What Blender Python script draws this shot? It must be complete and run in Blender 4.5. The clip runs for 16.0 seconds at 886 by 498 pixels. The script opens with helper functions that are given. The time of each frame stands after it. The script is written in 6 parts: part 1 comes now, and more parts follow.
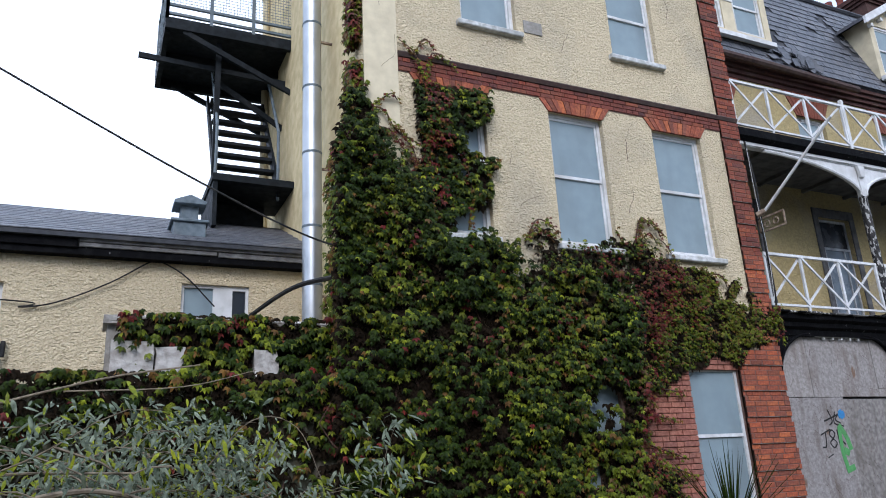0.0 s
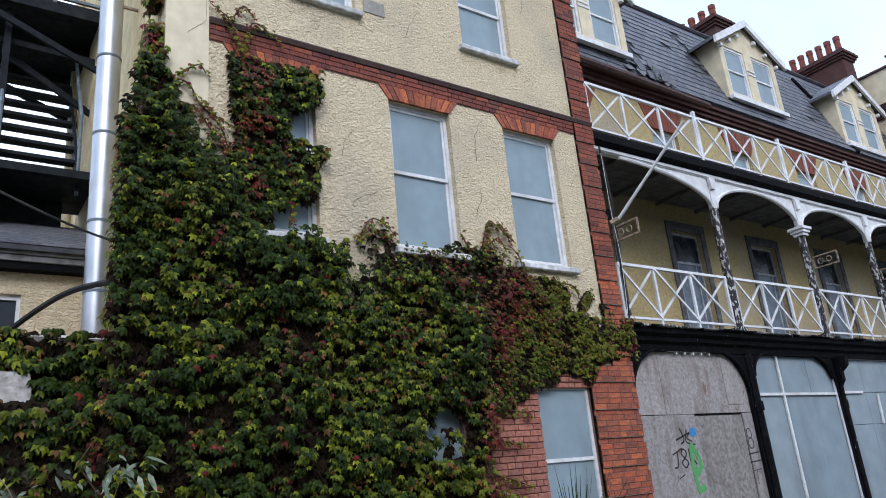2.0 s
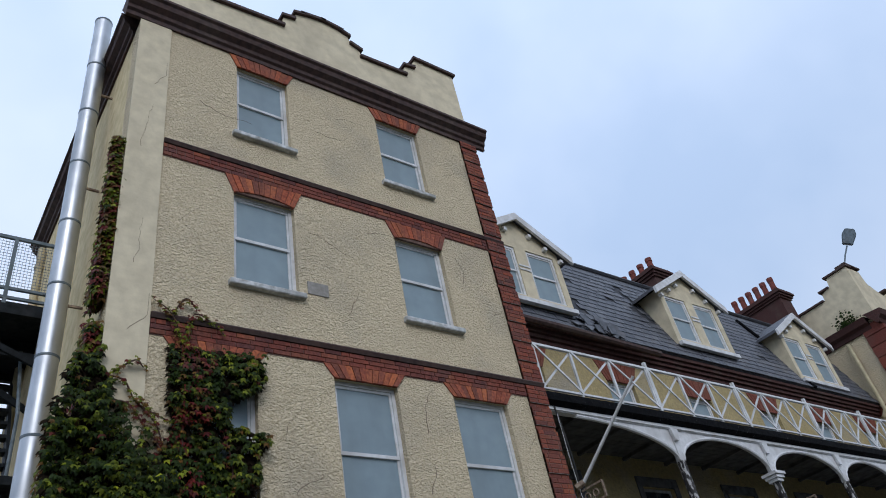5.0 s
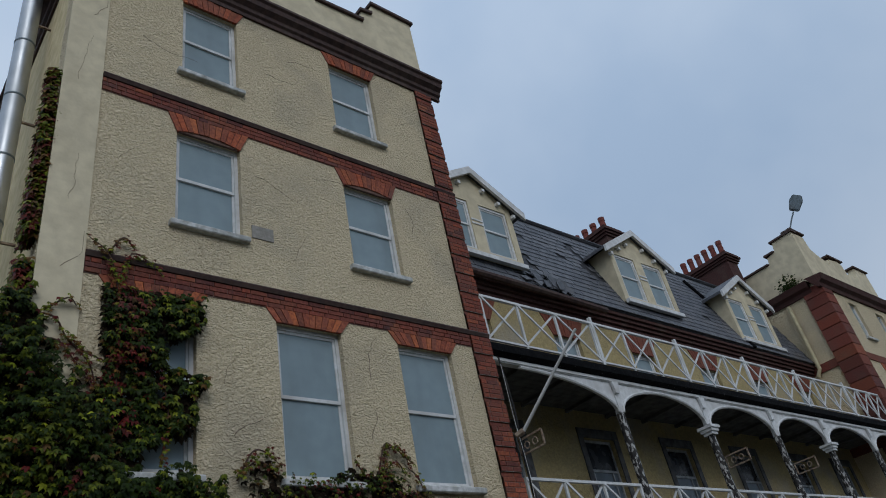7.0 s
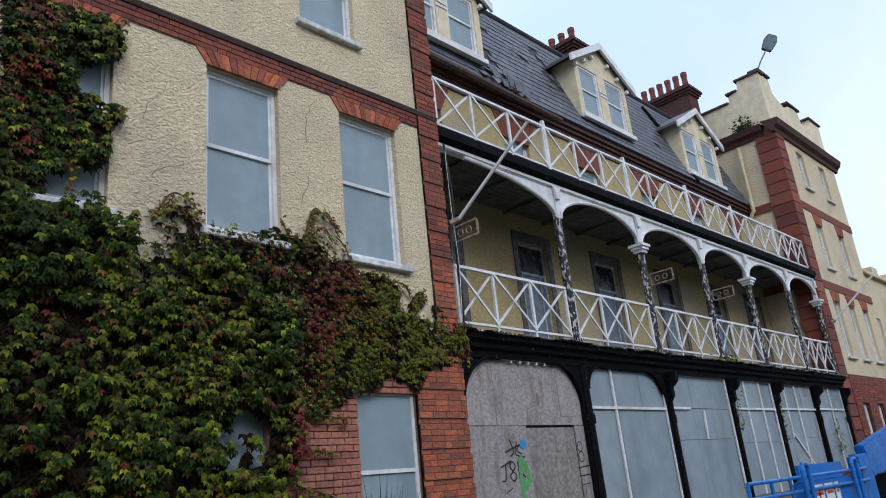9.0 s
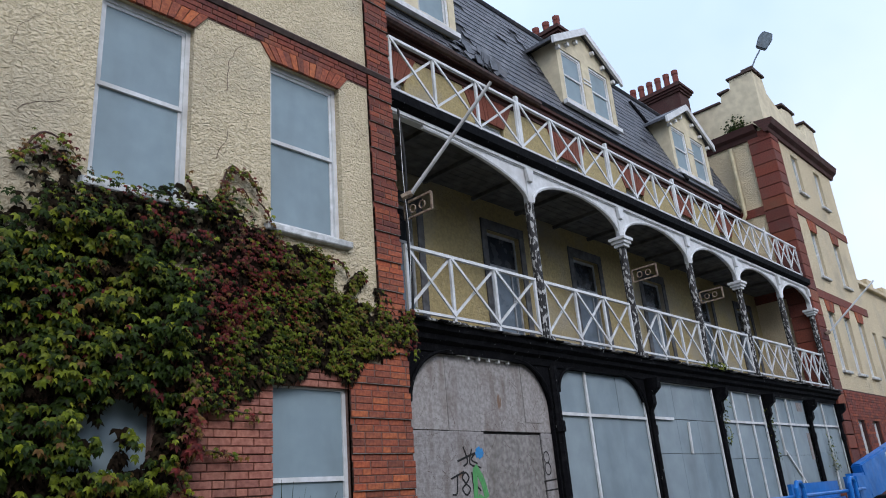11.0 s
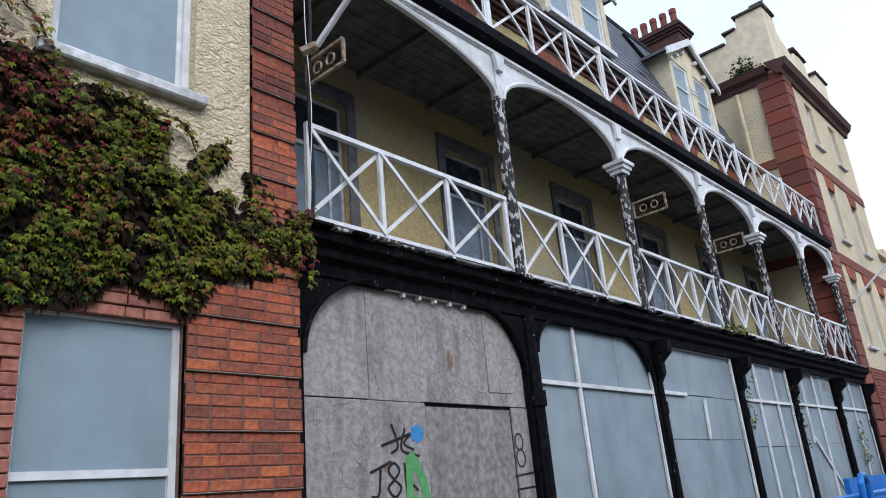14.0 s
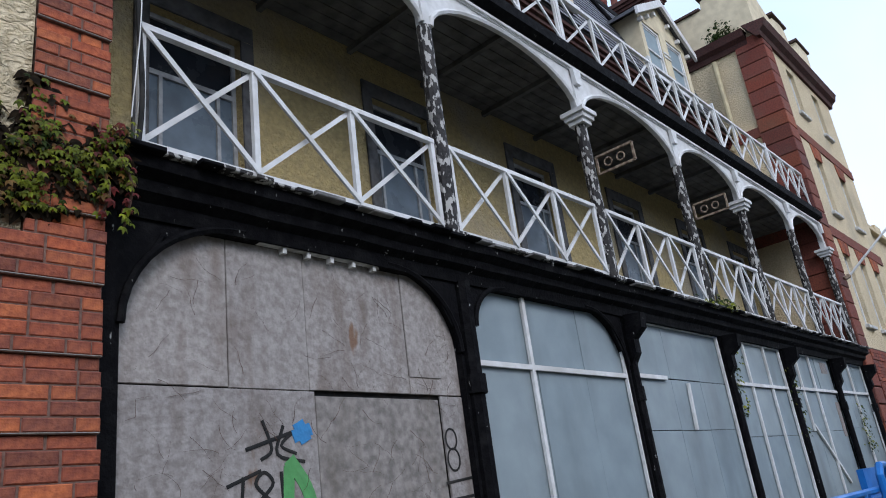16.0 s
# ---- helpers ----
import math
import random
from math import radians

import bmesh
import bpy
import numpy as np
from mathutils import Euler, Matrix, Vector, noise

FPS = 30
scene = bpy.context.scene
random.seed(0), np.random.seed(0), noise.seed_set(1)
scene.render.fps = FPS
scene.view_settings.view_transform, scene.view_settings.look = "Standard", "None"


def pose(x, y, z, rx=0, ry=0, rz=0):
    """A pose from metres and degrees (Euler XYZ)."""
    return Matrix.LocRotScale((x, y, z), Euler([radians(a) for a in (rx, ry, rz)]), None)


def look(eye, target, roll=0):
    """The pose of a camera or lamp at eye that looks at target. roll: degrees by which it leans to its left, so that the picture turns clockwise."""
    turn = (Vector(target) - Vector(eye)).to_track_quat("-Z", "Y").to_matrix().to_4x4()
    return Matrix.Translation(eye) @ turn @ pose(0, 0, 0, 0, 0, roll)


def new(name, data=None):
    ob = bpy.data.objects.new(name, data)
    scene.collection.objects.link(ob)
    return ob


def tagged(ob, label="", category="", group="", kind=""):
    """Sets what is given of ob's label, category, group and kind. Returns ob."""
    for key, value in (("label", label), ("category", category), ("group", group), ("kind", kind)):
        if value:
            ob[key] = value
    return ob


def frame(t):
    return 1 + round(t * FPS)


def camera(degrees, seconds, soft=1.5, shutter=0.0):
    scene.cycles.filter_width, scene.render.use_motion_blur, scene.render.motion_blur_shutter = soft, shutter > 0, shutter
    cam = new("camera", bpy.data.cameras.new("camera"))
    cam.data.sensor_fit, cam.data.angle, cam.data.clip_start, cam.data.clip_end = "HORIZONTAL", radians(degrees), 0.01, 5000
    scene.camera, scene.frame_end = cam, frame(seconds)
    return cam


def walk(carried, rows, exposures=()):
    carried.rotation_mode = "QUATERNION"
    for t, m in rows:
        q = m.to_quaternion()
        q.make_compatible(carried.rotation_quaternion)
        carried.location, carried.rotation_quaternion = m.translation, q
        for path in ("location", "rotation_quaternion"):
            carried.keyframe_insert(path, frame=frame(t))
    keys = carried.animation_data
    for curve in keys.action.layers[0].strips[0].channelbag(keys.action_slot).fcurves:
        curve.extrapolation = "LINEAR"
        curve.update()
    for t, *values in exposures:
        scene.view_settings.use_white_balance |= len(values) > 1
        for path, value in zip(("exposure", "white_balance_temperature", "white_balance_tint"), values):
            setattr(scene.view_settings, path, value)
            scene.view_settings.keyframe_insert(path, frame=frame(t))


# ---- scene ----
cam = camera(61.7, 16.0, soft=1.0)
EXPOSURES = [(t, e + 0.13, 5950 if t < 5 else 6050, 15 if t < 5 else 9 if t < 8.3 else 14) for t, e in ((0.0, 0.36), (3.0, 0.36), (3.5, 0.12), (4.2, -0.1), (6.3, -1.02), (7.0, -1.03), (7.5, -0.92), (8.0, -0.66), (8.5, -0.26), (9.2, 0.03), (11.8, 0.02), (12.6, 0.05), (13.5, 0.45), (14.5, 0.24), (16.0, 0.12))]
PATH = [
    (0, (-0.419, 0.054, 1.45), (0.411, 1.774, 2.042), -3.2),
    (0.5, (-0.182, 0.28, 1.456), (0.727, 1.968, 2.026), -3.0),
    (1, (0.082, 0.511, 1.49), (1.115, 2.139, 2.021), -4.3),
    (1.5, (0.372, 0.704, 1.515), (1.427, 2.302, 2.093), -2.9),
    (2, (0.65, 0.863, 1.59), (1.767, 2.402, 2.208), -5.5),
    (2.5, (0.761, 0.942, 1.611), (1.909, 2.408, 2.342), -6.2),
    (3, (0.86, 0.941, 1.67), (1.953, 2.386, 2.516), -6.8),
    (3.5, (0.86, 0.868, 1.75), (1.887, 2.293, 2.706), -8.2),
    (4, (0.881, 0.775, 1.81), (1.955, 2.084, 2.874), -11.2),
    (4.2, (0.879, 0.734, 1.81), (1.946, 2.011, 2.92), -11.4),
    (6.3, (0.956, 0.704, 1.742), (2.063, 1.838, 2.962), -14.0),
    (6.5, (0.986, 0.711, 1.741), (2.113, 1.858, 2.931), -14.0),
    (7, (1.074, 0.708, 1.681), (2.257, 1.892, 2.774), -12.5),
    (7.5, (1.15, 0.754, 1.635), (2.375, 1.983, 2.629), -11.0),
    (8, (1.241, 0.855, 1.568), (2.499, 2.13, 2.457), -9.8),
    (8.5, (1.335, 0.995, 1.51), (2.635, 2.31, 2.271), -7.1),
    (9, (1.553, 1.18, 1.459), (2.933, 2.48, 2.094), -5.9),
    (9.5, (1.86, 1.266, 1.428), (3.247, 2.558, 2.065), -4.1),
    (11.8, (3.673, 2.272, 1.382), (5.074, 3.53, 2.056), -5.7),
    (12, (3.887, 2.403, 1.359), (5.294, 3.661, 2.022), -6.3),
    (12.5, (4.302, 2.727, 1.402), (5.677, 4.032, 2.037), -7.0),
    (13, (4.74, 3.048, 1.466), (6.153, 4.304, 2.117), -8.1),
    (13.5, (5.178, 3.305, 1.406), (6.6, 4.544, 2.073), -7.9),
    (14, (5.582, 3.633, 1.483), (7.002, 4.879, 2.139), -5.2),
    (14.5, (5.962, 3.836, 1.455), (7.424, 5.022, 2.132), -7.6),
    (15, (6.363, 4.035, 1.505), (7.812, 5.213, 2.22), -8.3),
    (15.5, (6.744, 4.217, 1.473), (8.222, 5.372, 2.166), -7.2),
    (16, (7.169, 4.26, 1.488), (8.609, 5.475, 2.158), -7.6),
]
walk(cam, [(t, look(eye, target, roll)) for t, eye, target, roll in PATH], EXPOSURES)

# ---- world and sun ----
world = bpy.data.worlds.new("world")
scene.world = world
world.use_nodes = True
wn, wl = world.node_tree.nodes, world.node_tree.links
wn.clear()
w_out, w_bg, w_sky = wn.new("ShaderNodeOutputWorld"), wn.new("ShaderNodeBackground"), wn.new("ShaderNodeTexSky")
w_sky.sky_type, w_sky.sun_disc = "NISHITA", False
w_sky.sun_elevation, w_sky.sun_rotation = radians(42), radians(215)
w_co, w_no, w_ra, w_mx = wn.new("ShaderNodeTexCoord"), wn.new("ShaderNodeTexNoise"), wn.new("ShaderNodeValToRGB"), wn.new("ShaderNodeMixRGB")
w_no.inputs["Scale"].default_value, w_no.inputs["Detail"].default_value = 1.6, 5.0
w_ra.color_ramp.elements[0].position, w_ra.color_ramp.elements[0].color = 0.3, (5.6, 7.0, 8.9, 1)
w_ra.color_ramp.elements[1].position, w_ra.color_ramp.elements[1].color = 0.66, (9.1, 10.0, 11.1, 1)
w_mx.inputs["Fac"].default_value = 0.85
wl.new(w_co.outputs["Generated"], w_no.inputs["Vector"])
wl.new(w_no.outputs["Fac"], w_ra.inputs["Fac"])
wl.new(w_sky.outputs["Color"], w_mx.inputs["Color1"])
wl.new(w_ra.outputs["Color"], w_mx.inputs["Color2"])
w_sep, w_ma, w_mu = wn.new("ShaderNodeSeparateXYZ"), wn.new("ShaderNodeMath"), wn.new("ShaderNodeVectorMath")
w_ma.operation, w_ma.use_clamp = "MULTIPLY_ADD", False
w_ma.inputs[1].default_value, w_ma.inputs[2].default_value = 0.62, 0.70
w_mu.operation = "SCALE"
wl.new(w_co.outputs["Generated"], w_sep.inputs["Vector"])
wl.new(w_sep.outputs["Z"], w_ma.inputs[0])
wl.new(w_mx.outputs["Color"], w_mu.inputs[0])
wl.new(w_ma.outputs["Value"], w_mu.inputs["Scale"])
wl.new(w_mu.outputs["Vector"], w_bg.inputs["Color"])
wl.new(w_bg.outputs["Background"], w_out.inputs["Surface"])
w_bg.inputs["Strength"].default_value = 0.125
sun_data = bpy.data.lights.new("sun", "SUN")
sun_data.energy, sun_data.angle, sun_data.color = 1.2, radians(25), (1.0, 0.96, 0.9)
sun = new("sun", sun_data)
sun.matrix_world = look((-6, -14, 16), (3, 4, 2))


# ---- materials ----
def ramp(nt, fac, a, b, c0, c1):
    r = nt.nodes.new("ShaderNodeValToRGB")
    r.color_ramp.elements[0].position, r.color_ramp.elements[0].color = a, (*c0, 1)
    r.color_ramp.elements[1].position, r.color_ramp.elements[1].color = b, (*c1, 1)
    nt.links.new(fac, r.inputs["Fac"])
    return r.outputs["Color"]


def tex(nt, vec, scale, detail=4.0, kind="ShaderNodeTexNoise", stretch=None, twist=0.0):
    n = nt.nodes.new(kind)
    n.inputs["Scale"].default_value = scale
    if kind == "ShaderNodeTexNoise":
        n.inputs["Detail"].default_value = detail
        n.inputs["Distortion"].default_value = twist
    if stretch:
        m = nt.nodes.new("ShaderNodeMapping")
        m.inputs["Scale"].default_value = stretch
        nt.links.new(vec, m.inputs["Vector"])
        vec = m.outputs["Vector"]
    nt.links.new(vec, n.inputs["Vector"])
    return n.outputs["Fac"] if kind == "ShaderNodeTexNoise" else n.outputs["Distance"]


def mix(nt, fac, a, b, mode="MIX"):
    m = nt.nodes.new("ShaderNodeMixRGB")
    m.blend_type = mode
    for v, k in ((fac, "Fac"), (a, "Color1"), (b, "Color2")):
        if isinstance(v, (int, float)):
            m.inputs[k].default_value = v
        elif isinstance(v, tuple):
            m.inputs[k].default_value = (*v, 1)
        else:
            nt.links.new(v, m.inputs[k])
    return m.outputs["Color"]


def surface(name, base, dark, rough=0.8, grain=18.0, stain=1.3, bump=0.3, bump_scale=40.0, dist=0.01, metal=0.0, streak=False,
            dirt=(0.12, 0.10, 0.08), dirt_amount=0.35, vary=None, peel=None, spec=0.3, twist=0.0, relief=None):
    """A weathered surface: base and darker tone by grain, stains on a larger scale, relief, and per-piece variation."""
    m = bpy.data.materials.new(name)
    m.use_nodes = True
    nt = m.node_tree
    bsdf = nt.nodes["Principled BSDF"]
    co = nt.nodes.new("ShaderNodeTexCoord").outputs["Object"]
    col = ramp(nt, tex(nt, co, grain), 0.35, 0.65, dark, base)
    st = tex(nt, co, stain, 6.0, stretch=(1, 1, 0.25) if streak else None)
    st = ramp(nt, st, 0.5, 0.75, (0, 0, 0), (dirt_amount,) * 3)
    col = mix(nt, st, col, dirt)
    if peel:
        pf = ramp(nt, tex(nt, co, peel[1], 5.0, stretch=(1, 1, 0.45)), peel[2], peel[2] + 0.04, (0, 0, 0), (1, 1, 1))
        col = mix(nt, pf, col, peel[0])
    if vary:
        src = nt.nodes.new("ShaderNodeObjectInfo").outputs["Random"] if vary[0] == "object" else nt.nodes.new("ShaderNodeNewGeometry").outputs["Random Per Island"]
        rv = nt.nodes.new("ShaderNodeValToRGB")
        els = rv.color_ramp.elements
        els[0].color, els[1].color = (*vary[1][0], 1), (*vary[1][-1], 1)
        for k, c in enumerate(vary[1][1:-1]):
            els.new((k + 1) / (len(vary[1]) - 1)).color = (*c, 1)
        nt.links.new(src, rv.inputs["Fac"])
        col = mix(nt, 0.8, col, rv.outputs["Color"], "MULTIPLY")
    nt.links.new(col, bsdf.inputs["Base Color"])
    rr = ramp(nt, tex(nt, co, grain * 0.7), 0.3, 0.7, (max(rough - 0.12, 0.05),) * 3, (min(rough + 0.1, 1),) * 3)
    nt.links.new(rr, bsdf.inputs["Roughness"])
    bsdf.inputs["Metallic"].default_value = metal
    bsdf.inputs["Specular IOR Level"].default_value = spec
    b = nt.nodes.new("ShaderNodeBump")
    b.inputs["Strength"].default_value, b.inputs["Distance"].default_value = bump, dist
    nt.links.new(tex(nt, co, bump_scale, 6.0, stretch=relief, twist=twist), b.inputs["Height"])
    nt.links.new(b.outputs["Normal"], bsdf.inputs["Normal"])
    return m


BRICKS = ((1.15, 1.0, 0.9), (0.52, 0.58, 0.80), (1.55, 1.35, 0.95), (0.42, 0.48, 0.66), (1.1, 0.95, 0.95), (0.75, 0.62, 0.66), (1.35, 1.0, 0.8), (0.6, 0.66, 0.85))
LEAVES = ((0.5, 0.55, 0.5), (0.85, 0.9, 0.8), (0.65, 0.72, 0.7), (1.05, 1.05, 0.9), (0.55, 0.6, 0.5), (1.35, 1.3, 0.9), (0.45, 0.5, 0.45), (1.15, 1.2, 0.8))
M_RENDER = surface("roughcast", (0.75, 0.63, 0.43), (0.62, 0.505, 0.32), 0.95, 30, 0.8, 1.0, 15, 0.06, dirt=(0.40, 0.35, 0.27), dirt_amount=0.6, twist=1.6, relief=(1.0, 1.0, 1.4))
M_SIDE = surface("yellowed_render", (0.74, 0.61, 0.36), (0.60, 0.48, 0.26), 0.9, 6, 0.9, 0.4, 20, 0.015, dirt=(0.28, 0.22, 0.13), dirt_amount=0.5, streak=True)
M_SMOOTH = surface("smooth_render", (0.69, 0.60, 0.42), (0.57, 0.49, 0.34), 0.85, 5, 0.9, 0.25, 20, 0.01, dirt=(0.32, 0.27, 0.19), dirt_amount=0.55, streak=True)
M_BRICK = surface("brick", (0.38, 0.125, 0.062), (0.23, 0.072, 0.045), 0.9, 26, 2.0, 0.7, 45, 0.01, vary=("object", BRICKS))
M_BRICKS = surface("brick_rest", (0.25, 0.08, 0.046), (0.16, 0.05, 0.038), 0.9, 30, 2.0, 0.5, 60, 0.006, vary=("island", BRICKS))
M_BAND = surface("brick_dark", (0.22, 0.070, 0.048), (0.13, 0.045, 0.034), 0.9, 30, 2.0, 0.5, 60, 0.006, vary=("island", BRICKS))
M_FARB = surface("distant_brick", (0.25, 0.075, 0.046), (0.14, 0.046, 0.036), 0.9, 14, 2.5, 0.5, 40, 0.008, vary=("island", BRICKS))
M_MORTAR = surface("mortar", (0.19, 0.115, 0.09), (0.12, 0.07, 0.055), 0.95, 40, 3, 0.4, 80, 0.005)
M_PALEB = surface("bloomed_brick", (0.40, 0.175, 0.125), (0.27, 0.105, 0.075), 0.95, 22, 2.2, 0.6, 45, 0.01, vary=("island", ((0.85, 0.85, 0.9), (1.1, 1.05, 1.0), (0.75, 0.7, 0.75), (1.2, 1.15, 1.1), (0.95, 0.9, 0.9))))
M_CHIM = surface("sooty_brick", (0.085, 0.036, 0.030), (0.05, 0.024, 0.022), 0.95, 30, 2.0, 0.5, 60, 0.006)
# Grey stains are its own; base also darkened to stand in for verandah shade.
M_PLASTER = surface("stained_shaded_plaster", (0.46, 0.36, 0.17), (0.35, 0.28, 0.14), 0.95, 16, 0.9, 0.9, 30, 0.04, dirt=(0.34, 0.31, 0.26), dirt_amount=0.9)
M_MOULD = surface("brown_moulding", (0.085, 0.05, 0.042), (0.05, 0.032, 0.03), 0.8, 12, 1.5, 0.4, 30, 0.01)
M_WHITE = surface("white_paint", (0.72, 0.72, 0.72), (0.58, 0.58, 0.57), 0.55, 10, 2.5, 0.2, 40, 0.004, dirt=(0.25, 0.22, 0.18), dirt_amount=0.5)
M_SILL = surface("sill_paint", (0.66, 0.66, 0.65), (0.4, 0.4, 0.38), 0.8, 14, 4, 0.5, 40, 0.01, dirt=(0.15, 0.14, 0.11), dirt_amount=0.7)
M_SHEET = surface("grey_sheet", (0.245, 0.315, 0.345), (0.225, 0.288, 0.318), 0.5, 5, 2.0, 0.12, 5, 0.01, dirt=(0.16, 0.19, 0.20), dirt_amount=0.5, streak=True)
M_SHEET2 = surface("grey_sheet_pieces", (0.265, 0.318, 0.345), (0.225, 0.272, 0.298), 0.5, 3, 1.6, 0.25, 5, 0.012, dirt=(0.13, 0.145, 0.15), dirt_amount=0.6, streak=True, vary=("object", ((0.85, 0.9, 0.92), (1.1, 1.08, 1.05))))
M_PLY = surface("plywood", (0.37, 0.345, 0.33), (0.25, 0.228, 0.215), 0.85, 26, 5.5, 0.7, 45, 0.01, dirt=(0.14, 0.105, 0.085), dirt_amount=0.75, streak=True, vary=("object", ((0.85, 0.85, 0.86), (1.1, 1.08, 1.06))), peel=((0.20, 0.125, 0.085), 3.4, 0.66))
M_PLYD = surface("worn_plywood", (0.30, 0.275, 0.255), (0.17, 0.155, 0.145), 0.9, 16, 5.0, 0.5, 40, 0.008, streak=True, dirt_amount=0.6)
M_BLACK = surface("black_paint", (0.006, 0.006, 0.007), (0.003, 0.003, 0.004), 0.75, 20, 9, 0.8, 40, 0.01, dirt=(0.03, 0.03, 0.03), dirt_amount=0.3, spec=0.06, peel=((0.30, 0.30, 0.29), 28.0, 0.70))
M_PEEL = surface("peeling_paint", (0.03, 0.028, 0.028), (0.015, 0.014, 0.014), 0.7, 20, 6, 0.7, 40, 0.01, peel=((0.42, 0.41, 0.39), 24.0, 0.53))
M_STEEL = surface("dark_steel", (0.014, 0.018, 0.022), (0.008, 0.010, 0.012), 0.65, 12, 3, 0.2, 30, 0.004, dirt=(0.05, 0.05, 0.05), dirt_amount=0.3, spec=0.12)
M_GALV = surface("steel_rail", (0.16, 0.20, 0.23), (0.10, 0.13, 0.15), 0.55, 12, 3, 0.2, 30, 0.004)
M_FLUE = surface("flue_steel", (0.52, 0.54, 0.56), (0.42, 0.44, 0.46), 0.42, 3, 1.0, 0.08, 6, 0.004, metal=0.85, dirt=(0.2, 0.2, 0.2), dirt_amount=0.35, streak=True)
M_SLATE = surface("slate", (0.115, 0.12, 0.135), (0.075, 0.08, 0.092), 0.55, 14, 2, 0.3, 40, 0.006, vary=("object", ((0.75, 0.75, 0.78), (1, 1, 1), (1.3, 1.25, 1.2))))
M_SLATES = surface("slate_rest", (0.115, 0.12, 0.135), (0.075, 0.08, 0.092), 0.55, 14, 2, 0.3, 40, 0.006, vary=("island", ((0.75, 0.75, 0.78), (1, 1, 1), (1.3, 1.25, 1.2))))
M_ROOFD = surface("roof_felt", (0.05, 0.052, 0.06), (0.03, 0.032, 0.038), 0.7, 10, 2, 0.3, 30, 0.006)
M_OLDW = surface("grey_timber", (0.22, 0.215, 0.21), (0.10, 0.10, 0.10), 0.9, 8, 3, 0.6, 30, 0.01, streak=False, dirt_amount=0.6)
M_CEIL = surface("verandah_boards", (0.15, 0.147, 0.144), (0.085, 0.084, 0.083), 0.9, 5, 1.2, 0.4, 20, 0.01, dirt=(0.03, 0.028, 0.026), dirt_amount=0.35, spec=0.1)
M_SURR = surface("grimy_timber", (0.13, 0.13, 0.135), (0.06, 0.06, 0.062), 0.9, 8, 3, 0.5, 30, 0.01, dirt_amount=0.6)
# Greyer version of white_paint for the tall windows on the lower deck.
M_FRAME = surface("dull_white_paint", (0.42, 0.43, 0.44), (0.26, 0.27, 0.28), 0.7, 10, 3, 0.3, 40, 0.004, dirt=(0.12, 0.11, 0.10), dirt_amount=0.6)
# Darker copy of grey_sheet: the verandah's shade is put into its colour.
M_SHADEDSHEET = surface("shaded_blue_sheet", (0.14, 0.18, 0.22), (0.10, 0.13, 0.16), 0.35, 5, 2, 0.1, 6, 0.005, dirt=(0.07, 0.08, 0.09), dirt_amount=0.6)
M_DARK = surface("dark_glass", (0.02, 0.025, 0.032), (0.015, 0.018, 0.024), 0.25, 6, 2, 0.05, 10, 0.002)
M_POT = surface("terracotta", (0.22, 0.06, 0.045), (0.14, 0.04, 0.032), 0.85, 20, 3, 0.3, 40, 0.005)
M_CREAMP = surface("cream_pipe", (0.60, 0.52, 0.33), (0.48, 0.41, 0.25), 0.6, 8, 2, 0.1, 20, 0.003, dirt_amount=0.5)
M_STONE = surface("lichen_stone", (0.55, 0.52, 0.48), (0.34, 0.31, 0.28), 0.95, 10, 4, 0.9, 20, 0.02, dirt=(0.12, 0.11, 0.09), dirt_amount=0.7)
M_GROUND = surface("rough_ground", (0.13, 0.115, 0.085), (0.07, 0.075, 0.045), 0.95, 3, 0.5, 0.9, 9, 0.05)
M_LIFT = surface("blue_lift_paint", (0.015, 0.16, 0.50), (0.012, 0.12, 0.40), 0.4, 6, 2, 0.05, 20, 0.002, dirt=(0.05, 0.06, 0.08), dirt_amount=0.35)
M_RUBBER = surface("black_rubber", (0.02, 0.02, 0.02), (0.012, 0.012, 0.012), 0.8, 20, 3)
M_RED = surface("red_print", (0.5, 0.05, 0.04), (0.42, 0.04, 0.035), 0.6)
M_RUST = surface("rusty_iron", (0.36, 0.28, 0.20), (0.12, 0.08, 0.06), 0.9, 20, 5, 0.5, 50, 0.005)
M_LEAF = surface("green_leaf", (0.028, 0.048, 0.004), (0.008, 0.016, 0.002), 0.55, 30, 1.2, 0.2, 40, 0.003, dirt=(0.045, 0.05, 0.005), dirt_amount=0.35, vary=("island", LEAVES), spec=0.10)
M_LEAFD = surface("olive_leaf", (0.130, 0.155, 0.010), (0.052, 0.066, 0.005), 0.55, 30, 1.2, 0.2, 40, 0.003, dirt=(0.15, 0.11, 0.012), dirt_amount=0.35, vary=("island", LEAVES), spec=0.12)
M_LEAFY = surface("yellow_leaf", (0.24, 0.26, 0.016), (0.12, 0.14, 0.010), 0.6, 30, 2, 0.2, 40, 0.003, vary=("island", LEAVES), spec=0.12)
M_LEAFO = surface("bronze_leaf", (0.17, 0.085, 0.020), (0.075, 0.036, 0.012), 0.6, 30, 2, 0.2, 40, 0.003, vary=("island", LEAVES), spec=0.12)
# Near-black leaves set at the wall; shade between leaves put into their colour.
M_GAPLEAF = surface("dark_gap_leaf", (0.022, 0.015, 0.009), (0.008, 0.006, 0.004), 0.95, 30, 3, 0.4, 40, 0.004, dirt_amount=0.0, spec=0.05)
M_LEAFR = surface("red_leaf", (0.155, 0.020, 0.018), (0.06, 0.010, 0.010), 0.6, 30, 2, 0.2, 40, 0.003, vary=("island", LEAVES), spec=0.12)
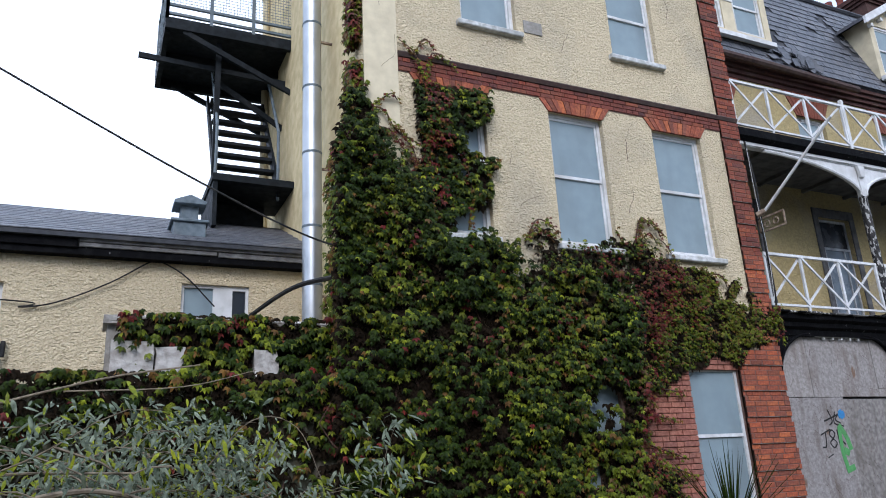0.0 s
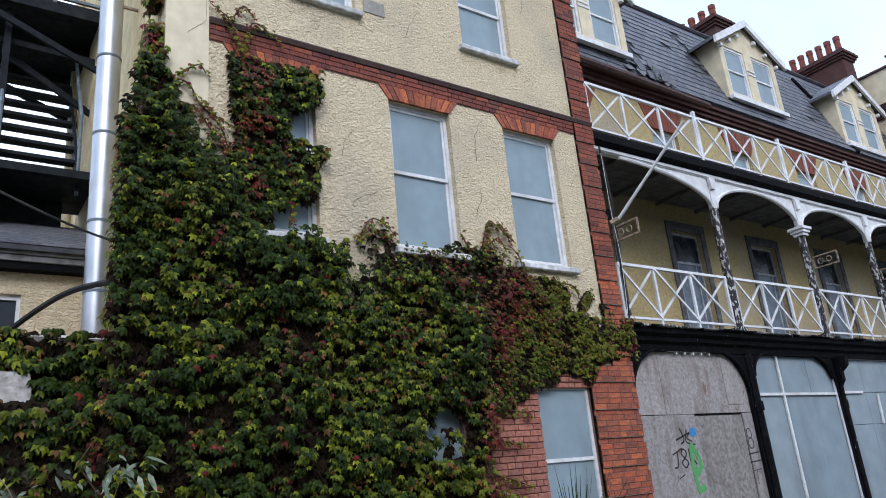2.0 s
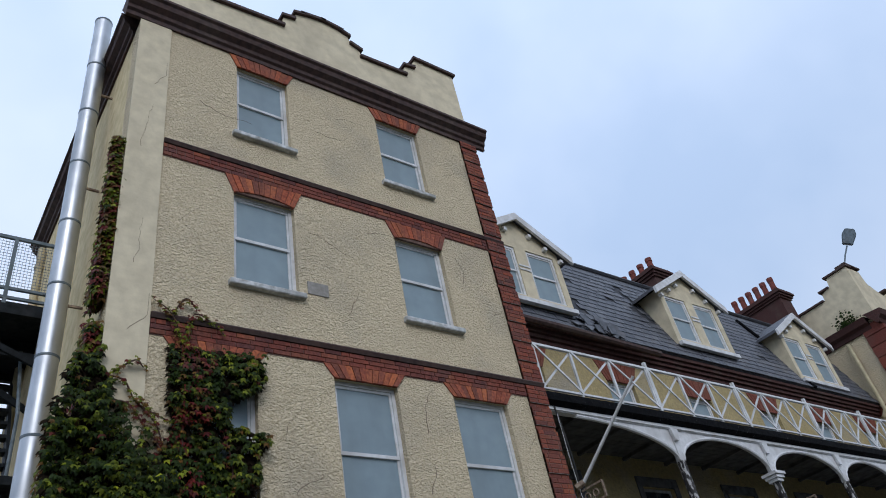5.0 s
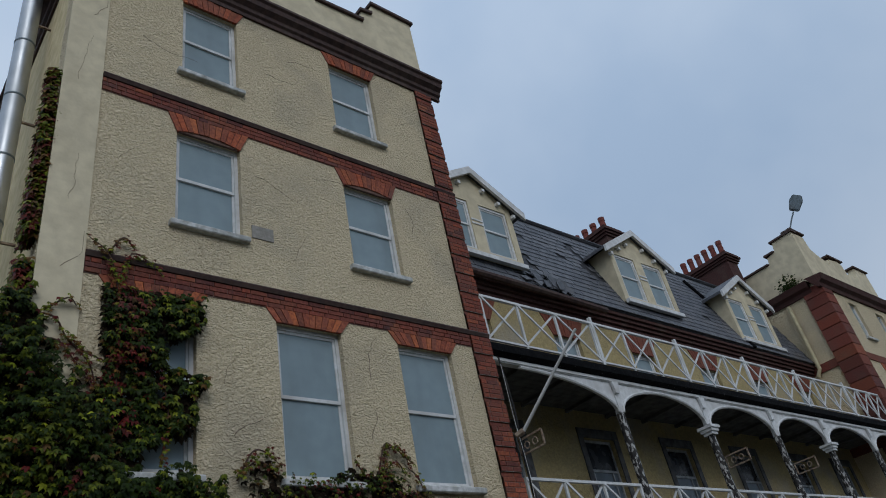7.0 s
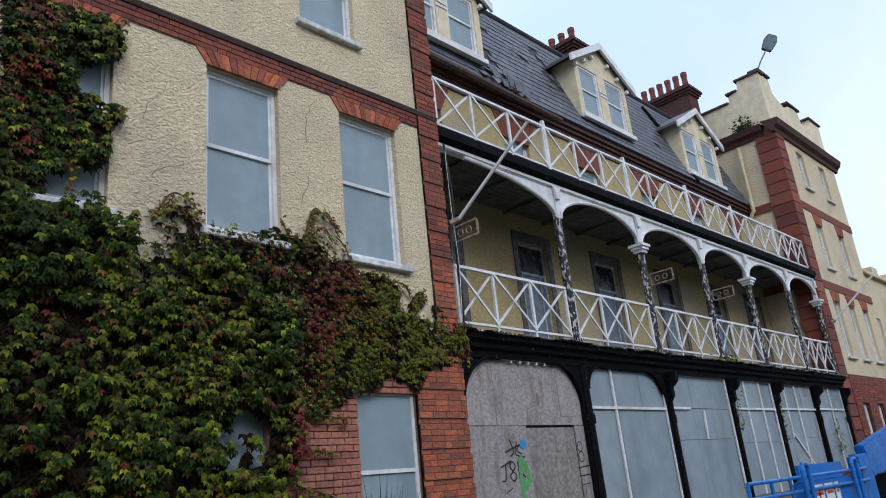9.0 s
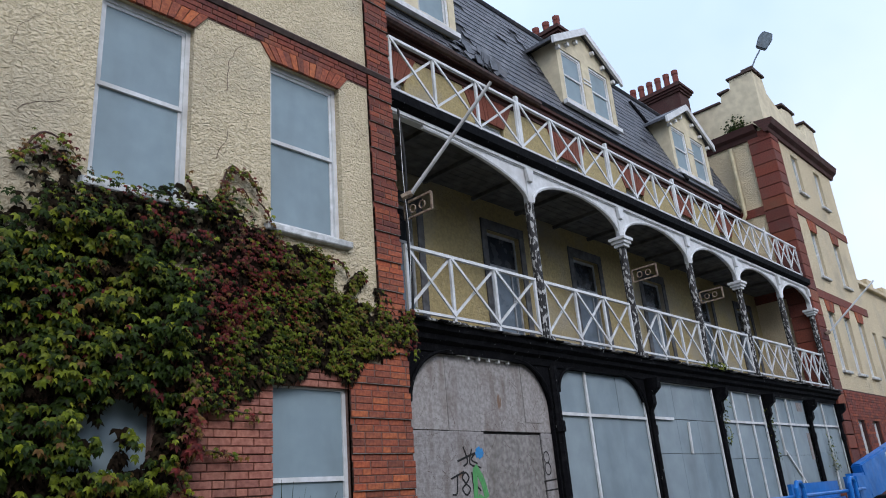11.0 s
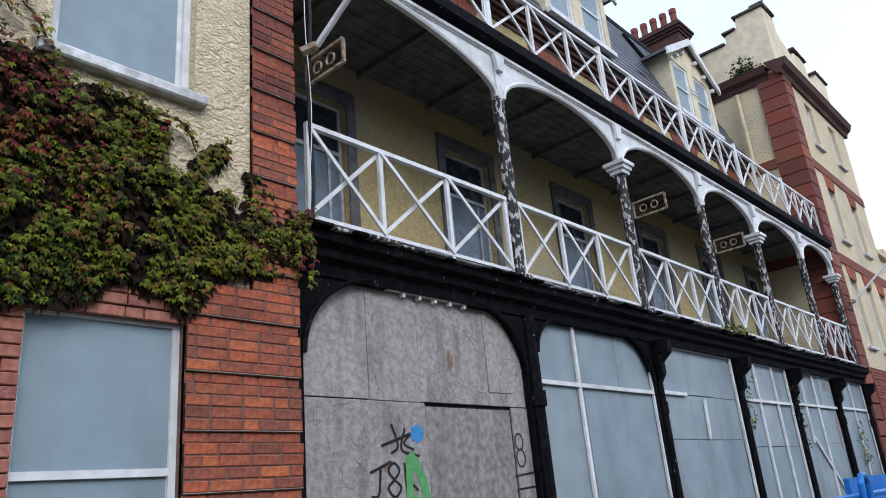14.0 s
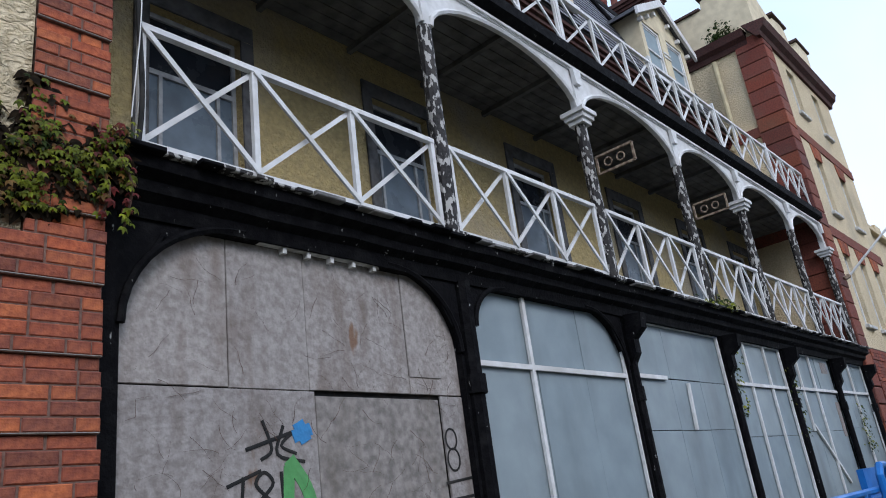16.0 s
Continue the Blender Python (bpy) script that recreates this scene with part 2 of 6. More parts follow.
M_WILLOW = surface("grey_green_leaf", (0.19, 0.22, 0.16), (0.06, 0.075, 0.05), 0.7, 20, 2, 0.2, 40, 0.003, vary=("island", ((0.35, 0.4, 0.35), (0.9, 0.9, 0.85), (0.5, 0.55, 0.5), (1.5, 1.45, 1.4), (0.3, 0.35, 0.3), (1.1, 1.1, 1.0))), spec=0.12)
M_STEM = surface("brown_stem", (0.11, 0.06, 0.042), (0.06, 0.035, 0.028), 0.9, 20, 4, 0.5, 50, 0.005)
M_TWIG = surface("pale_twig", (0.27, 0.22, 0.155), (0.13, 0.10, 0.07), 0.9, 20, 4, 0.3, 50, 0.005)
M_GREEN = surface("green_spray", (0.10, 0.33, 0.11), (0.08, 0.27, 0.09), 0.7)
M_BLUE = surface("blue_spray", (0.04, 0.25, 0.55), (0.035, 0.2, 0.45), 0.7)
M_INK = surface("black_spray", (0.012, 0.012, 0.012), (0.01, 0.01, 0.01), 0.7)
M_BLOTCH = surface("grey_cement", (0.33, 0.31, 0.28), (0.25, 0.23, 0.2), 0.95, 20, 4, 0.5, 40, 0.01)


# ---- mesh helpers ----
HOME = {}


def box(bm, x0, x1, y0, y1, z0, z1):
    v = [bm.verts.new(p) for p in ((x0, y0, z0), (x1, y0, z0), (x1, y1, z0), (x0, y1, z0), (x0, y0, z1), (x1, y0, z1), (x1, y1, z1), (x0, y1, z1))]
    for f in ((0, 3, 2, 1), (4, 5, 6, 7), (0, 1, 5, 4), (1, 2, 6, 5), (2, 3, 7, 6), (3, 0, 4, 7)):
        bm.faces.new([v[i] for i in f])


def chamfered(bm, x0, x1, y0, y1, z0, z1, c=0.008):
    """A box whose front face (towards -y) has worn, chamfered edges."""
    a = [bm.verts.new(p) for p in ((x0, y1, z0), (x1, y1, z0), (x1, y1, z1), (x0, y1, z1))]
    b = [bm.verts.new(p) for p in ((x0, y0 + c, z0), (x1, y0 + c, z0), (x1, y0 + c, z1), (x0, y0 + c, z1))]
    d = [bm.verts.new(p) for p in ((x0 + c, y0, z0 + c), (x1 - c, y0, z0 + c), (x1 - c, y0, z1 - c), (x0 + c, y0, z1 - c))]
    for i in range(4):
        j = (i + 1) % 4
        bm.faces.new((a[i], a[j], b[j], b[i]))
        bm.faces.new((b[i], b[j], d[j], d[i]))
    bm.faces.new(d)


def prism(bm, pts, a0, a1, axis="y"):
    """Extrude a polygon, given in the plane across axis, from a0 to a1."""
    def at(p, q, a):
        return (p, a, q) if axis == "y" else ((a, p, q) if axis == "x" else (p, q, a))
    lo, hi = [bm.verts.new(at(p, q, a0)) for p, q in pts], [bm.verts.new(at(p, q, a1)) for p, q in pts]
    bm.faces.new(lo)
    bm.faces.new(list(reversed(hi)))
    for i in range(len(pts)):
        j = (i + 1) % len(pts)
        bm.faces.new((lo[j], lo[i], hi[i], hi[j]))


def tube(bm, pts, r, sides=8, taper=1.0, flat=1.0):
    """A tube along a polyline."""
    pts = [Vector(p) for p in pts]
    rings = []
    for i, p in enumerate(pts):
        d = (pts[min(i + 1, len(pts) - 1)] - pts[max(i - 1, 0)]).normalized()
        side = d.cross(Vector((0, 1, 0.01) if abs(d.y) < 0.9 else (1, 0, 0))).normalized()
        up = d.cross(side)
        k = r * (1 + (taper - 1) * i / max(len(pts) - 1, 1))
        rings.append([bm.verts.new(p + side * k * math.cos(a) + up * k * flat * math.sin(a)) for a in (2 * math.pi * (s + 0.5) / sides for s in range(sides))])
    for a, b in zip(rings, rings[1:]):
        for s in range(sides):
            bm.faces.new((a[s], a[(s + 1) % sides], b[(s + 1) % sides], b[s]))
    bm.faces.new(list(reversed(rings[0])))
    bm.faces.new(rings[-1])


def smooth(pts, n=5):
    """A rounded line through the points."""
    pts = [Vector(p) for p in pts]
    ext = [2 * pts[0] - pts[1], *pts, 2 * pts[-1] - pts[-2]]
    out = []
    for a, b, c, d in zip(ext, ext[1:], ext[2:], ext[3:]):
        for k in range(n):
            t = k / n
            out.append(0.5 * (2 * b + (c - a) * t + (2 * a - 5 * b + 4 * c - d) * t * t + (3 * b - a - 3 * c + d) * t ** 3))
    return out + [pts[-1]]


def bar(bm, p, q, w, d):
    """A square bar from p to q."""
    tube(bm, (p, q), w * 0.7071, 4, 1.0, d / w)


def thing(name, loc, label, category, group="", kind=""):
    ob = new(name)
    ob.location = loc
    HOME[ob.name] = Vector(loc)
    return tagged(ob, label, category, group, kind)


def finish(name, bm, material):
    me = bpy.data.meshes.new(name)
    bmesh.ops.recalc_face_normals(bm, faces=bm.faces)
    bm.to_mesh(me)
    bm.free()
    for m in (material if isinstance(material, (list, tuple)) else [material]):
        me.materials.append(m)
    return me


def put_in(ob, parent):
    ob.parent = parent
    if parent.name in HOME:
        ob.matrix_parent_inverse = Matrix.Translation(-HOME[parent.name])
    return ob


def part(name, bm, material, parent, label=""):
    return tagged(put_in(new(name, finish(name, bm, material)), parent), label)


def solo(name, bm, material, label, category="", kind="", group=""):
    return tagged(new(name, finish(name, bm, material)), label, category, group, kind)


def wall(bm, u0, u1, z0, z1, v, thick, holes=(), axis="y"):
    """A wall in the plane y = v (or x = v), its thickness going away from the front, with real openings."""
    us = sorted({u0, u1, *[h[0] for h in holes], *[h[1] for h in holes]})
    zs = sorted({z0, z1, *[h[2] for h in holes], *[h[3] for h in holes]})
    def at(u, w, z):
        return (u, w, z) if axis == "y" else (w, u, z)
    def solid(i, j):
        if not (0 <= i < len(us) - 1 and 0 <= j < len(zs) - 1):
            return False
        u, z = (us[i] + us[i + 1]) / 2, (zs[j] + zs[j + 1]) / 2
        return not any(h[0] < u < h[1] and h[2] < z < h[3] for h in holes)
    verts = {}
    def vert(i, j, k):
        if (i, j, k) not in verts:
            verts[i, j, k] = bm.verts.new(at(us[i], v + k * thick, zs[j]))
        return verts[i, j, k]
    for i in range(len(us) - 1):
        for j in range(len(zs) - 1):
            if not solid(i, j):
                continue
            for k in (0, 1):
                bm.faces.new([vert(*c, k) for c in ((i, j), (i + 1, j), (i + 1, j + 1), (i, j + 1))])
            for (di, dj), (a, b) in (((-1, 0), ((i, j), (i, j + 1))), ((1, 0), ((i + 1, j), (i + 1, j + 1))), ((0, -1), ((i, j), (i + 1, j))), ((0, 1), ((i, j + 1), (i + 1, j + 1)))):
                if not solid(i + di, j + dj):
                    bm.faces.new([vert(*a, 0), vert(*b, 0), vert(*b, 1), vert(*a, 1)])


def sash(parent, x0, x1, z0, z1, y, mid=None, sill=True, pane=None, frame_w=0.05):
    """A boarded sash window in an opening: box frame, two sashes one behind the other, boards and sill."""
    mid = mid or (z0 + z1) / 2 + 0.02
    pane = pane or M_SHEET
    bm = bmesh.new()
    w = frame_w
    wall(bm, x0, x1, z0, z1, y + 0.085, 0.09, [(x0 + w, x1 - w, z0 + w * 0.8, z1 - w)])
    win = part("window", bm, M_WHITE, parent, "white-painted sash window boarded with grey sheets")
    for a, b, back in ((z0 + w * 0.8, mid + 0.02, 0.125), (mid - 0.02, z1 - w, 0.105)):
        bm = bmesh.new()
        wall(bm, x0 + w - 0.004, x1 - w + 0.004, a - 0.004, b + 0.004, y + back, 0.03, [(x0 + w + 0.03, x1 - w - 0.03, a + 0.04, b - 0.036)])
        leaf = part("sash_frame", bm, M_WHITE, win)
        bm = bmesh.new()
        box(bm, x0 + w + 0.026, x1 - w - 0.026, y + back + 0.012, y + back + 0.026, a + 0.036, b - 0.032)
        part("pane", bm, pane, leaf)
    if sill:
        bm = bmesh.new()
        prism(bm, [(y - 0.085, z0 - 0.11), (y - 0.085, z0 - 0.03), (y + 0.09, z0 + 0.0), (y + 0.09, z0 - 0.11)], x0 - 0.08, x1 + 0.07, "x")
        bmesh.ops.subdivide_edges(bm, edges=[e for e in bm.edges if e.calc_length() > 0.4], cuts=14)
        bmesh.ops.bevel(bm, geom=[e for e in bm.edges if len(e.link_faces) == 2 and e.calc_face_angle(0) > 0.5], offset=0.012, segments=1, affect="EDGES")
        for q in bm.verts:
            q.co += Vector((0, 0.007, 0.009)) * noise.noise(q.co * 13)
        part("sill", bm, M_SILL, win, "flaking white-painted stone sill")
    return win


def lintel(parent, x0, x1, z0, z1, y, flare=0.16, rise=0.0, mat_=None):
    """A gauged brick arch of tapered bricks over an opening, filling up to a band."""
    n = max(9, int(round((x1 - x0) / 0.075)))
    bm = bmesh.new()
    prism(bm, [(x0 - 0.01, z0 + 0.01), (x1 + 0.01, z0 + 0.01), (x1 + flare, z1), (x0 - flare, z1)], y + 0.01, y + 0.05)
    arch = part("brick_arch", bm, M_MORTAR, parent, "red gauged brick window arch")
    for i in range(n):
        a, b = i / n, (i + 1) / n
        g = 0.004
        def bottom(t):
            return z0 + rise * (1 - (2 * t - 1) ** 2)
        bm = bmesh.new()
        lo0, lo1 = x0 + (x1 - x0) * a + g, x0 + (x1 - x0) * b - g
        hi0, hi1 = x0 - flare + (x1 - x0 + 2 * flare) * a + g, x0 - flare + (x1 - x0 + 2 * flare) * b - g
        prism(bm, [(lo0, bottom(a)), (lo1, bottom(b)), (hi1, z1), (hi0, z1)], y - 0.004 - 0.004 * (i % 3), y + 0.03)
        part("brick", bm, mat_ or M_BRICK, arch)


BRICK_MESH = {}


def brick_at(parent, x0, x1, z, y, h=0.065, deep=0.1):
    """One brick as an object of its own on a shared mesh."""
    key = (round(x1 - x0, 3), h, deep)
    if key not in BRICK_MESH:
        bm = bmesh.new()
        chamfered(bm, 0, x1 - x0, 0, deep, 0, h, 0.006)
        BRICK_MESH[key] = finish("brick", bm, M_BRICK)
    ob = put_in(new("brick", BRICK_MESH[key]), parent)
    ob.location = (x0, y, z)
    return ob


def course(x0, x1, row, unit=0.232, gap=0.01):
    """The bricks of one course: stretchers and some headers, closed with cut ends."""
    out, x = [], x0 - random.choice((0.0, 0.06, 0.116, 0.17))
    while x < x1 - 0.03:
        u = unit if random.random() < 0.78 else unit / 2
        a, b = max(x, x0), min(x + u - gap, x1)
        if b - a > 0.03:
            out.append((a, b))
        x += u
    return out


# ---- ground ----
def ease(t):
    t = min(max(t, 0), 1)
    return t * t * (3 - 2 * t)


def ground_height(x, y):
    return 0.3 * ease((y - 5.2) / 1.8) + 0.6 * ease((x - 14.5) / 3.0) * ease((y - 7.0) / 0.7) + 0.04 * noise.noise((x * 0.7, y * 0.7, 0))


bm = bmesh.new()
gx = [-900, -200, -60, -20] + [-8 + i for i in range(45)] + [45, 70, 200, 900]
gy = [-900, -200, -60, -20] + [-4 + 0.5 * i for i in range(20)] + [6.0 + 0.25 * i for i in range(16)] + [10 + 0.5 * i for i in range(3)] + [12, 20, 40, 120, 900]
gv = [[bm.verts.new((x, y, ground_height(x, y))) for x in gx] for y in gy]
for a, b in zip(gv, gv[1:]):
    for i in range(len(gx) - 1):
        bm.faces.new((a[i], a[i + 1], b[i + 1], b[i]))
solo("ground", bm, M_GROUND, "rough weedy earth and gravel ground", "ground", "structure")

# unseen plain wall added behind the camera: closes the yard, cuts low sky light
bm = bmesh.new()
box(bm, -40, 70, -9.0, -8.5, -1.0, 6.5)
solo("sky_block_south", bm, M_ROOFD, "unseen tall dark wall added to block low sky light", "wall", "structure")

# ---- end pavilion: four storeys of cream roughcast with brick dressings ----
FY = 7.84
pav = thing("end_pavilion", (5.6, 9.0, 0.85), "derelict cream roughcast building end with red brick quoins and boarded windows", "building")
UP = [(3.81, 4.70, 7.49, 9.0), (6.39, 7.29, 7.49, 9.0)]
TOP = [(3.87, 4.73, 10.19, 11.72), (6.42, 7.30, 10.19, 11.72)]
MID = [(3.12, 4.08, 4.36, 6.32), (5.09, 6.02, 4.36, 6.32), (6.93, 7.89, 4.36, 6.32)]
LOW = [(6.945, 7.865, 0.95, 2.70)]
SMALL = [(5.14, 5.78, 1.9, 2.5), (5.07, 5.37, 1.25, 1.55)]
bm = bmesh.new()
wall(bm, 2.38, 8.73, 3.0, 12.0, FY, 0.35, UP + TOP + MID)
bmesh.ops.subdivide_edges(bm, edges=[e for e in bm.edges if e.calc_length() > 0.5], cuts=1)
front = part("wall", bm, M_RENDER, pav, "cream-yellow roughcast wall with cracks and grime")
bm = bmesh.new()
wall(bm, 2.38, 8.73, 0.1, 2.998, FY + 0.02, 0.33, LOW + SMALL)
lower = part("lower_wall", bm, M_MORTAR, pav, "brick ground-floor wall")
bm = bmesh.new()
wall(bm, FY + 0.35, 14.2, 0.1, 12.0, 2.38, 0.35, (), "x")
part("side_wall", bm, M_SIDE, pav, "weathered cream side wall")
bm = bmesh.new()
wall(bm, FY + 0.36, 13.85, 0.5, 12.4, 8.38, 0.35, (), "x")
box(bm, 2.38, 8.73, 13.85, 14.2, 0.5, 12.4)
part("rear_wall", bm, M_RENDER, pav)
bm = bmesh.new()
box(bm, 2.6, 8.7, 8.2, 13.9, 12.3, 12.42)
part("roof", bm, M_ROOFD, pav)
bm = bmesh.new()
box(bm, 2.37, 2.83, FY - 0.022, FY - 0.001, 3.0, 11.98)
part("corner_strip", bm, M_SMOOTH, pav, "smooth cream rendered corner strip with cracks")
bm = bmesh.new()
box(bm, 4.82, 5.13, FY - 0.012, FY + 0.01, 7.52, 7.72)
part("cement_patch", bm, M_BLOTCH, pav, "grey cement patch")
for x0, x1, z0, z1 in UP:
    sash(pav, x0, x1, z0, z1, FY)
    lintel(pav, x0, x1, z1 - 0.03, 9.28, FY - 0.012, 0.13, 0.07)
for x0, x1, z0, z1 in TOP:
    sash(pav, x0, x1, z0, z1, FY)
    lintel(pav, x0, x1, z1 - 0.01, 11.98, FY - 0.012, 0.13)
for x0, x1, z0, z1 in MID:
    sash(pav, x0, x1, z0, z1, FY, mid=5.38)
    lintel(pav, x0, x1, z1 - 0.01, 6.50, FY - 0.012, 0.14)
for x0, x1, z0, z1 in LOW:
    bm = bmesh.new()
    wall(bm, x0, x1, z0, z1, FY + 0.05, 0.09, [(x0 + 0.02, x1 - 0.045, z0 + 0.04, z1 - 0.02)])
    win = part("window", bm, M_WHITE, pav, "ground-floor window boarded with grey sheets")
    for a, b in ((z0 + 0.03, 1.80), (1.835, z1 - 0.015)):
        bm = bmesh.new()
        box(bm, x0 + 0.015, x1 - 0.04, FY + 0.07 + (0.01 if a < 1.5 else 0), FY + 0.09, a, b)
        part("pane", bm, M_SHEET, win)
    bm = bmesh.new()
    box(bm, x0 + 0.018, x1 - 0.043, FY + 0.055, FY + 0.089, 1.795, 1.84)
    part("meeting_rail", bm, M_WHITE, win)
# hairline cracks in the roughcast and the corner strip
bm = bmesh.new()
for x, z, ang, ln in ((4.9, 8.6, -0.5, 0.9), (5.4, 7.3, 0.4, 0.7), (5.9, 8.9, -0.3, 0.8), (3.1, 8.2, 0.9, 0.6), (3.3, 10.6, -0.4, 0.9), (5.2, 10.8, 0.3, 0.8), (7.6, 8.4, 1.3, 0.6), (5.6, 11.3, -0.2, 0.7), (4.4, 5.4, 1.2, 0.7), (6.4, 5.7, 1.4, 0.8),
                      (8.1, 5.6, 1.5, 0.6), (2.6, 7.4, 1.2, 0.8), (2.55, 9.3, 1.6, 1.0), (2.65, 10.6, 1.1, 0.7), (2.6, 6.5, 1.4, 0.7), (4.5, 4.8, 0.9, 0.5), (6.3, 4.9, 1.0, 0.5), (8.1, 7.9, 0.5, 0.3), (7.7, 10.8, 0.8, 0.6)):
    pts, d = [], ang
    strip = 0.022 if x < 2.8 else 0.0
    for k in range(int(ln / 0.06)):
        pts.append((x, FY - strip - 0.002, z))
        d += random.uniform(-0.7, 0.7)
        d = ang + (d - ang) * 0.7
        x, z = x + 0.06 * math.cos(d), z + 0.06 * math.sin(d)
        if strip:
            x = min(max(x, 2.42), 2.8)
    tube(bm, pts, random.uniform(0.0018, 0.0036), 4, 0.5)
o = part("cracks", bm, M_STEM, pav, "dark hairline cracks")
o["kind"] = "stuff"
# oval light and small opening, boarded
bm = bmesh.new()
tube(bm, [(5.46, FY + 0.1, 2.2), (5.46, FY + 0.16, 2.2)], 0.42, 20)
part("oval_pane", bm, M_SHEET, pav, "round window boarded with a grey sheet")
bm = bmesh.new()
box(bm, 5.07, 5.37, FY + 0.1, FY + 0.15, 1.25, 1.55)
part("small_pane", bm, M_SHEET, pav)

# string bands: brick courses under a dark moulding
for z0, z1 in ((6.50, 6.77), (9.28, 9.57)):
    bm = bmesh.new()
    rows = 3
    step = (z1 - 0.07 - z0) / rows
    for r in range(rows):
        for a, b in course(2.84, 8.335, r):
            chamfered(bm, a, b, FY - 0.02, FY + 0.03, z0 + r * step + 0.004, z0 + (r + 1) * step - 0.004, 0.004)
    band = part("brick_band", bm, M_BAND, pav, "red brick string course")
    band["kind"] = "stuff"
    bm = bmesh.new()
    prism(bm, [(FY + 0.02, z1 - 0.07), (FY - 0.035, z1 - 0.07), (FY - 0.06, z1 - 0.02), (FY - 0.05, z1), (FY + 0.02, z1 + 0.03)], 2.84, 8.73, "x")
    part("band_moulding", bm, M_MOULD, pav, "dark brown moulded band capping")
bm = bmesh.new()
box(bm, 2.83, 8.335, FY - 0.006, FY + 0.004, 6.49, 6.75)
box(bm, 2.83, 8.335, FY - 0.006, FY + 0.004, 9.27, 9.55)
part("band_backing", bm, M_MORTAR, pav)

# cornice and shaped parapet
bm = bmesh.new()
prof = [(0.02, 11.97), (-0.035, 11.97), (-0.04, 12.05), (-0.08, 12.08), (-0.09, 12.15), (-0.17, 12.21), (-0.19, 12.30), (-0.23, 12.33), (-0.23, 12.38), (0.3, 12.44)]
prism(bm, [(FY + p, z) for p, z in prof], 2.15, 8.96, "x")
part("cornice", bm, M_MOULD, pav, "deep dark brown moulded cornice")
bm = bmesh.new()
prism(bm, [(2.38 + p, z) for p, z in prof], FY + 0.3, 14.3, "y")
part("side_cornice", bm, M_MOULD, pav)
bm = bmesh.new()
prism(bm, [(8.73 - p, z) for p, z in reversed(prof)], FY + 0.3, 13.7, "y")
part("side_cornice", bm, M_MOULD, pav)
top_line = [(2.5, 14.00), (3.05, 14.00), (3.15, 13.70), (3.4, 13.60), (3.45, 13.35), (4.75, 13.45), (4.8, 13.75), (4.98, 13.80), (5.05, 14.00), (5.2, 14.07), (5.62, 14.15), (6.0, 14.09), (6.15, 14.00),
            (6.22, 13.80), (6.38, 13.70), (6.42, 13.50), (7.4, 13.55), (7.45, 13.85), (7.65, 13.91), (7.75, 14.23), (8.72, 14.23)]
bm = bmesh.new()
prism(bm, [(2.5, 12.38), *top_line, (8.72, 12.38)], FY + 0.06, FY + 0.32)
box(bm, 8.45, 8.75, FY + 0.32, 12.0, 12.38, 13.1)
box(bm, 2.5, 2.8, FY + 0.32, 14.2, 12.38, 13.1)
part("parapet", bm, M_SMOOTH, pav, "stained cream stepped parapet wall")
bm = bmesh.new()
for (xa, za), (xb, zb) in zip(top_line, top_line[1:]):
    if xb - xa > 0.1:
        prism(bm, [(xa - 0.05, za - 0.02), (xb + 0.05, zb - 0.02), (xb + 0.05, zb + 0.05), (xa - 0.05, za + 0.05)], FY + 0.0, FY + 0.38)
part("parapet_coping", bm, M_MOULD, pav, "dark weathered coping")

# brick quoin pier: blocks of four courses with one sunk course between
bm = bmesh.new()
box(bm, 8.34, 8.725, FY - 0.012, FY + 0.01, 3.0, 11.97)
box(bm, 7.868, 8.725, FY - 0.012, FY + 0.03, 0.2, 3.0)
quoin = part("brick_quoin", bm, M_MORTAR, pav, "rusticated red brick quoin pier")
bm, mortar = bmesh.new(), bmesh.new()
Q0, STEP = 0.2375, 0.0725
row = 0
while Q0 + row * STEP < 11.93:
    z = Q0 + row * STEP
    sunk = row % 5 == 4
    x0 = 7.868 if z < 2.95 else 8.34
    box(mortar, x0, 8.726, FY - (0.015 if sunk else 0.037), FY + 0.01, z - 0.008, z + STEP - 0.008)
    for a, b in course(x0, 8.73, row):
        yy = FY - (0.018 if sunk else 0.042) - 0.005 * random.random()
        if z < 4.4:
            brick_at(quoin, a, round(b - a, 2) + a, z, yy)
        else:
            chamfered(bm, a, b, yy, FY + 0.02, z, z + STEP - 0.008, 0.006)
    row += 1
o = part("mortar_bed", mortar, M_MORTAR, pav)
o["kind"] = "stuff"
rest = part("quoin_brickwork", bm, M_BRICKS, pav)
rest["kind"] = "stuff"
bm = bmesh.new()
for k in range(5, 165, 5):
    z = Q0 + k * STEP - 0.006
    if z < 11.9:
        x0 = 7.868 if z < 2.95 else 8.34
        box(bm, x0, 8.728, FY - 0.041, FY - 0.02, z + 0.002, z + 0.006)
o = part("ledge_pointing", bm, M_BLOTCH, pav, "pale weathered mortar on the ledges")
o["kind"] = "stuff"
# ground-floor brickwork beside the window
bm = bmesh.new()
row = 0
while Q0 + row * STEP < 2.94:
    z = Q0 + row * STEP
    for a, b in course(5.7, 7.875, row):
        if z > 2.69 or z + STEP < 0.95:
            spans = [(a, b)]
        else:
            spans = [(a, 6.943 if 6.86 < b else b)] if a < 6.87 else []
        for c, d in spans:
            if d - c > 0.03 and not (c < 5.79 and 1.83 < z < 2.5):
                sunk = row % 5 == 4
                chamfered(bm, c, d, FY - (0.0 if sunk else 0.012), FY + 0.04, z, z + STEP - 0.008, 0.005)
    row += 1
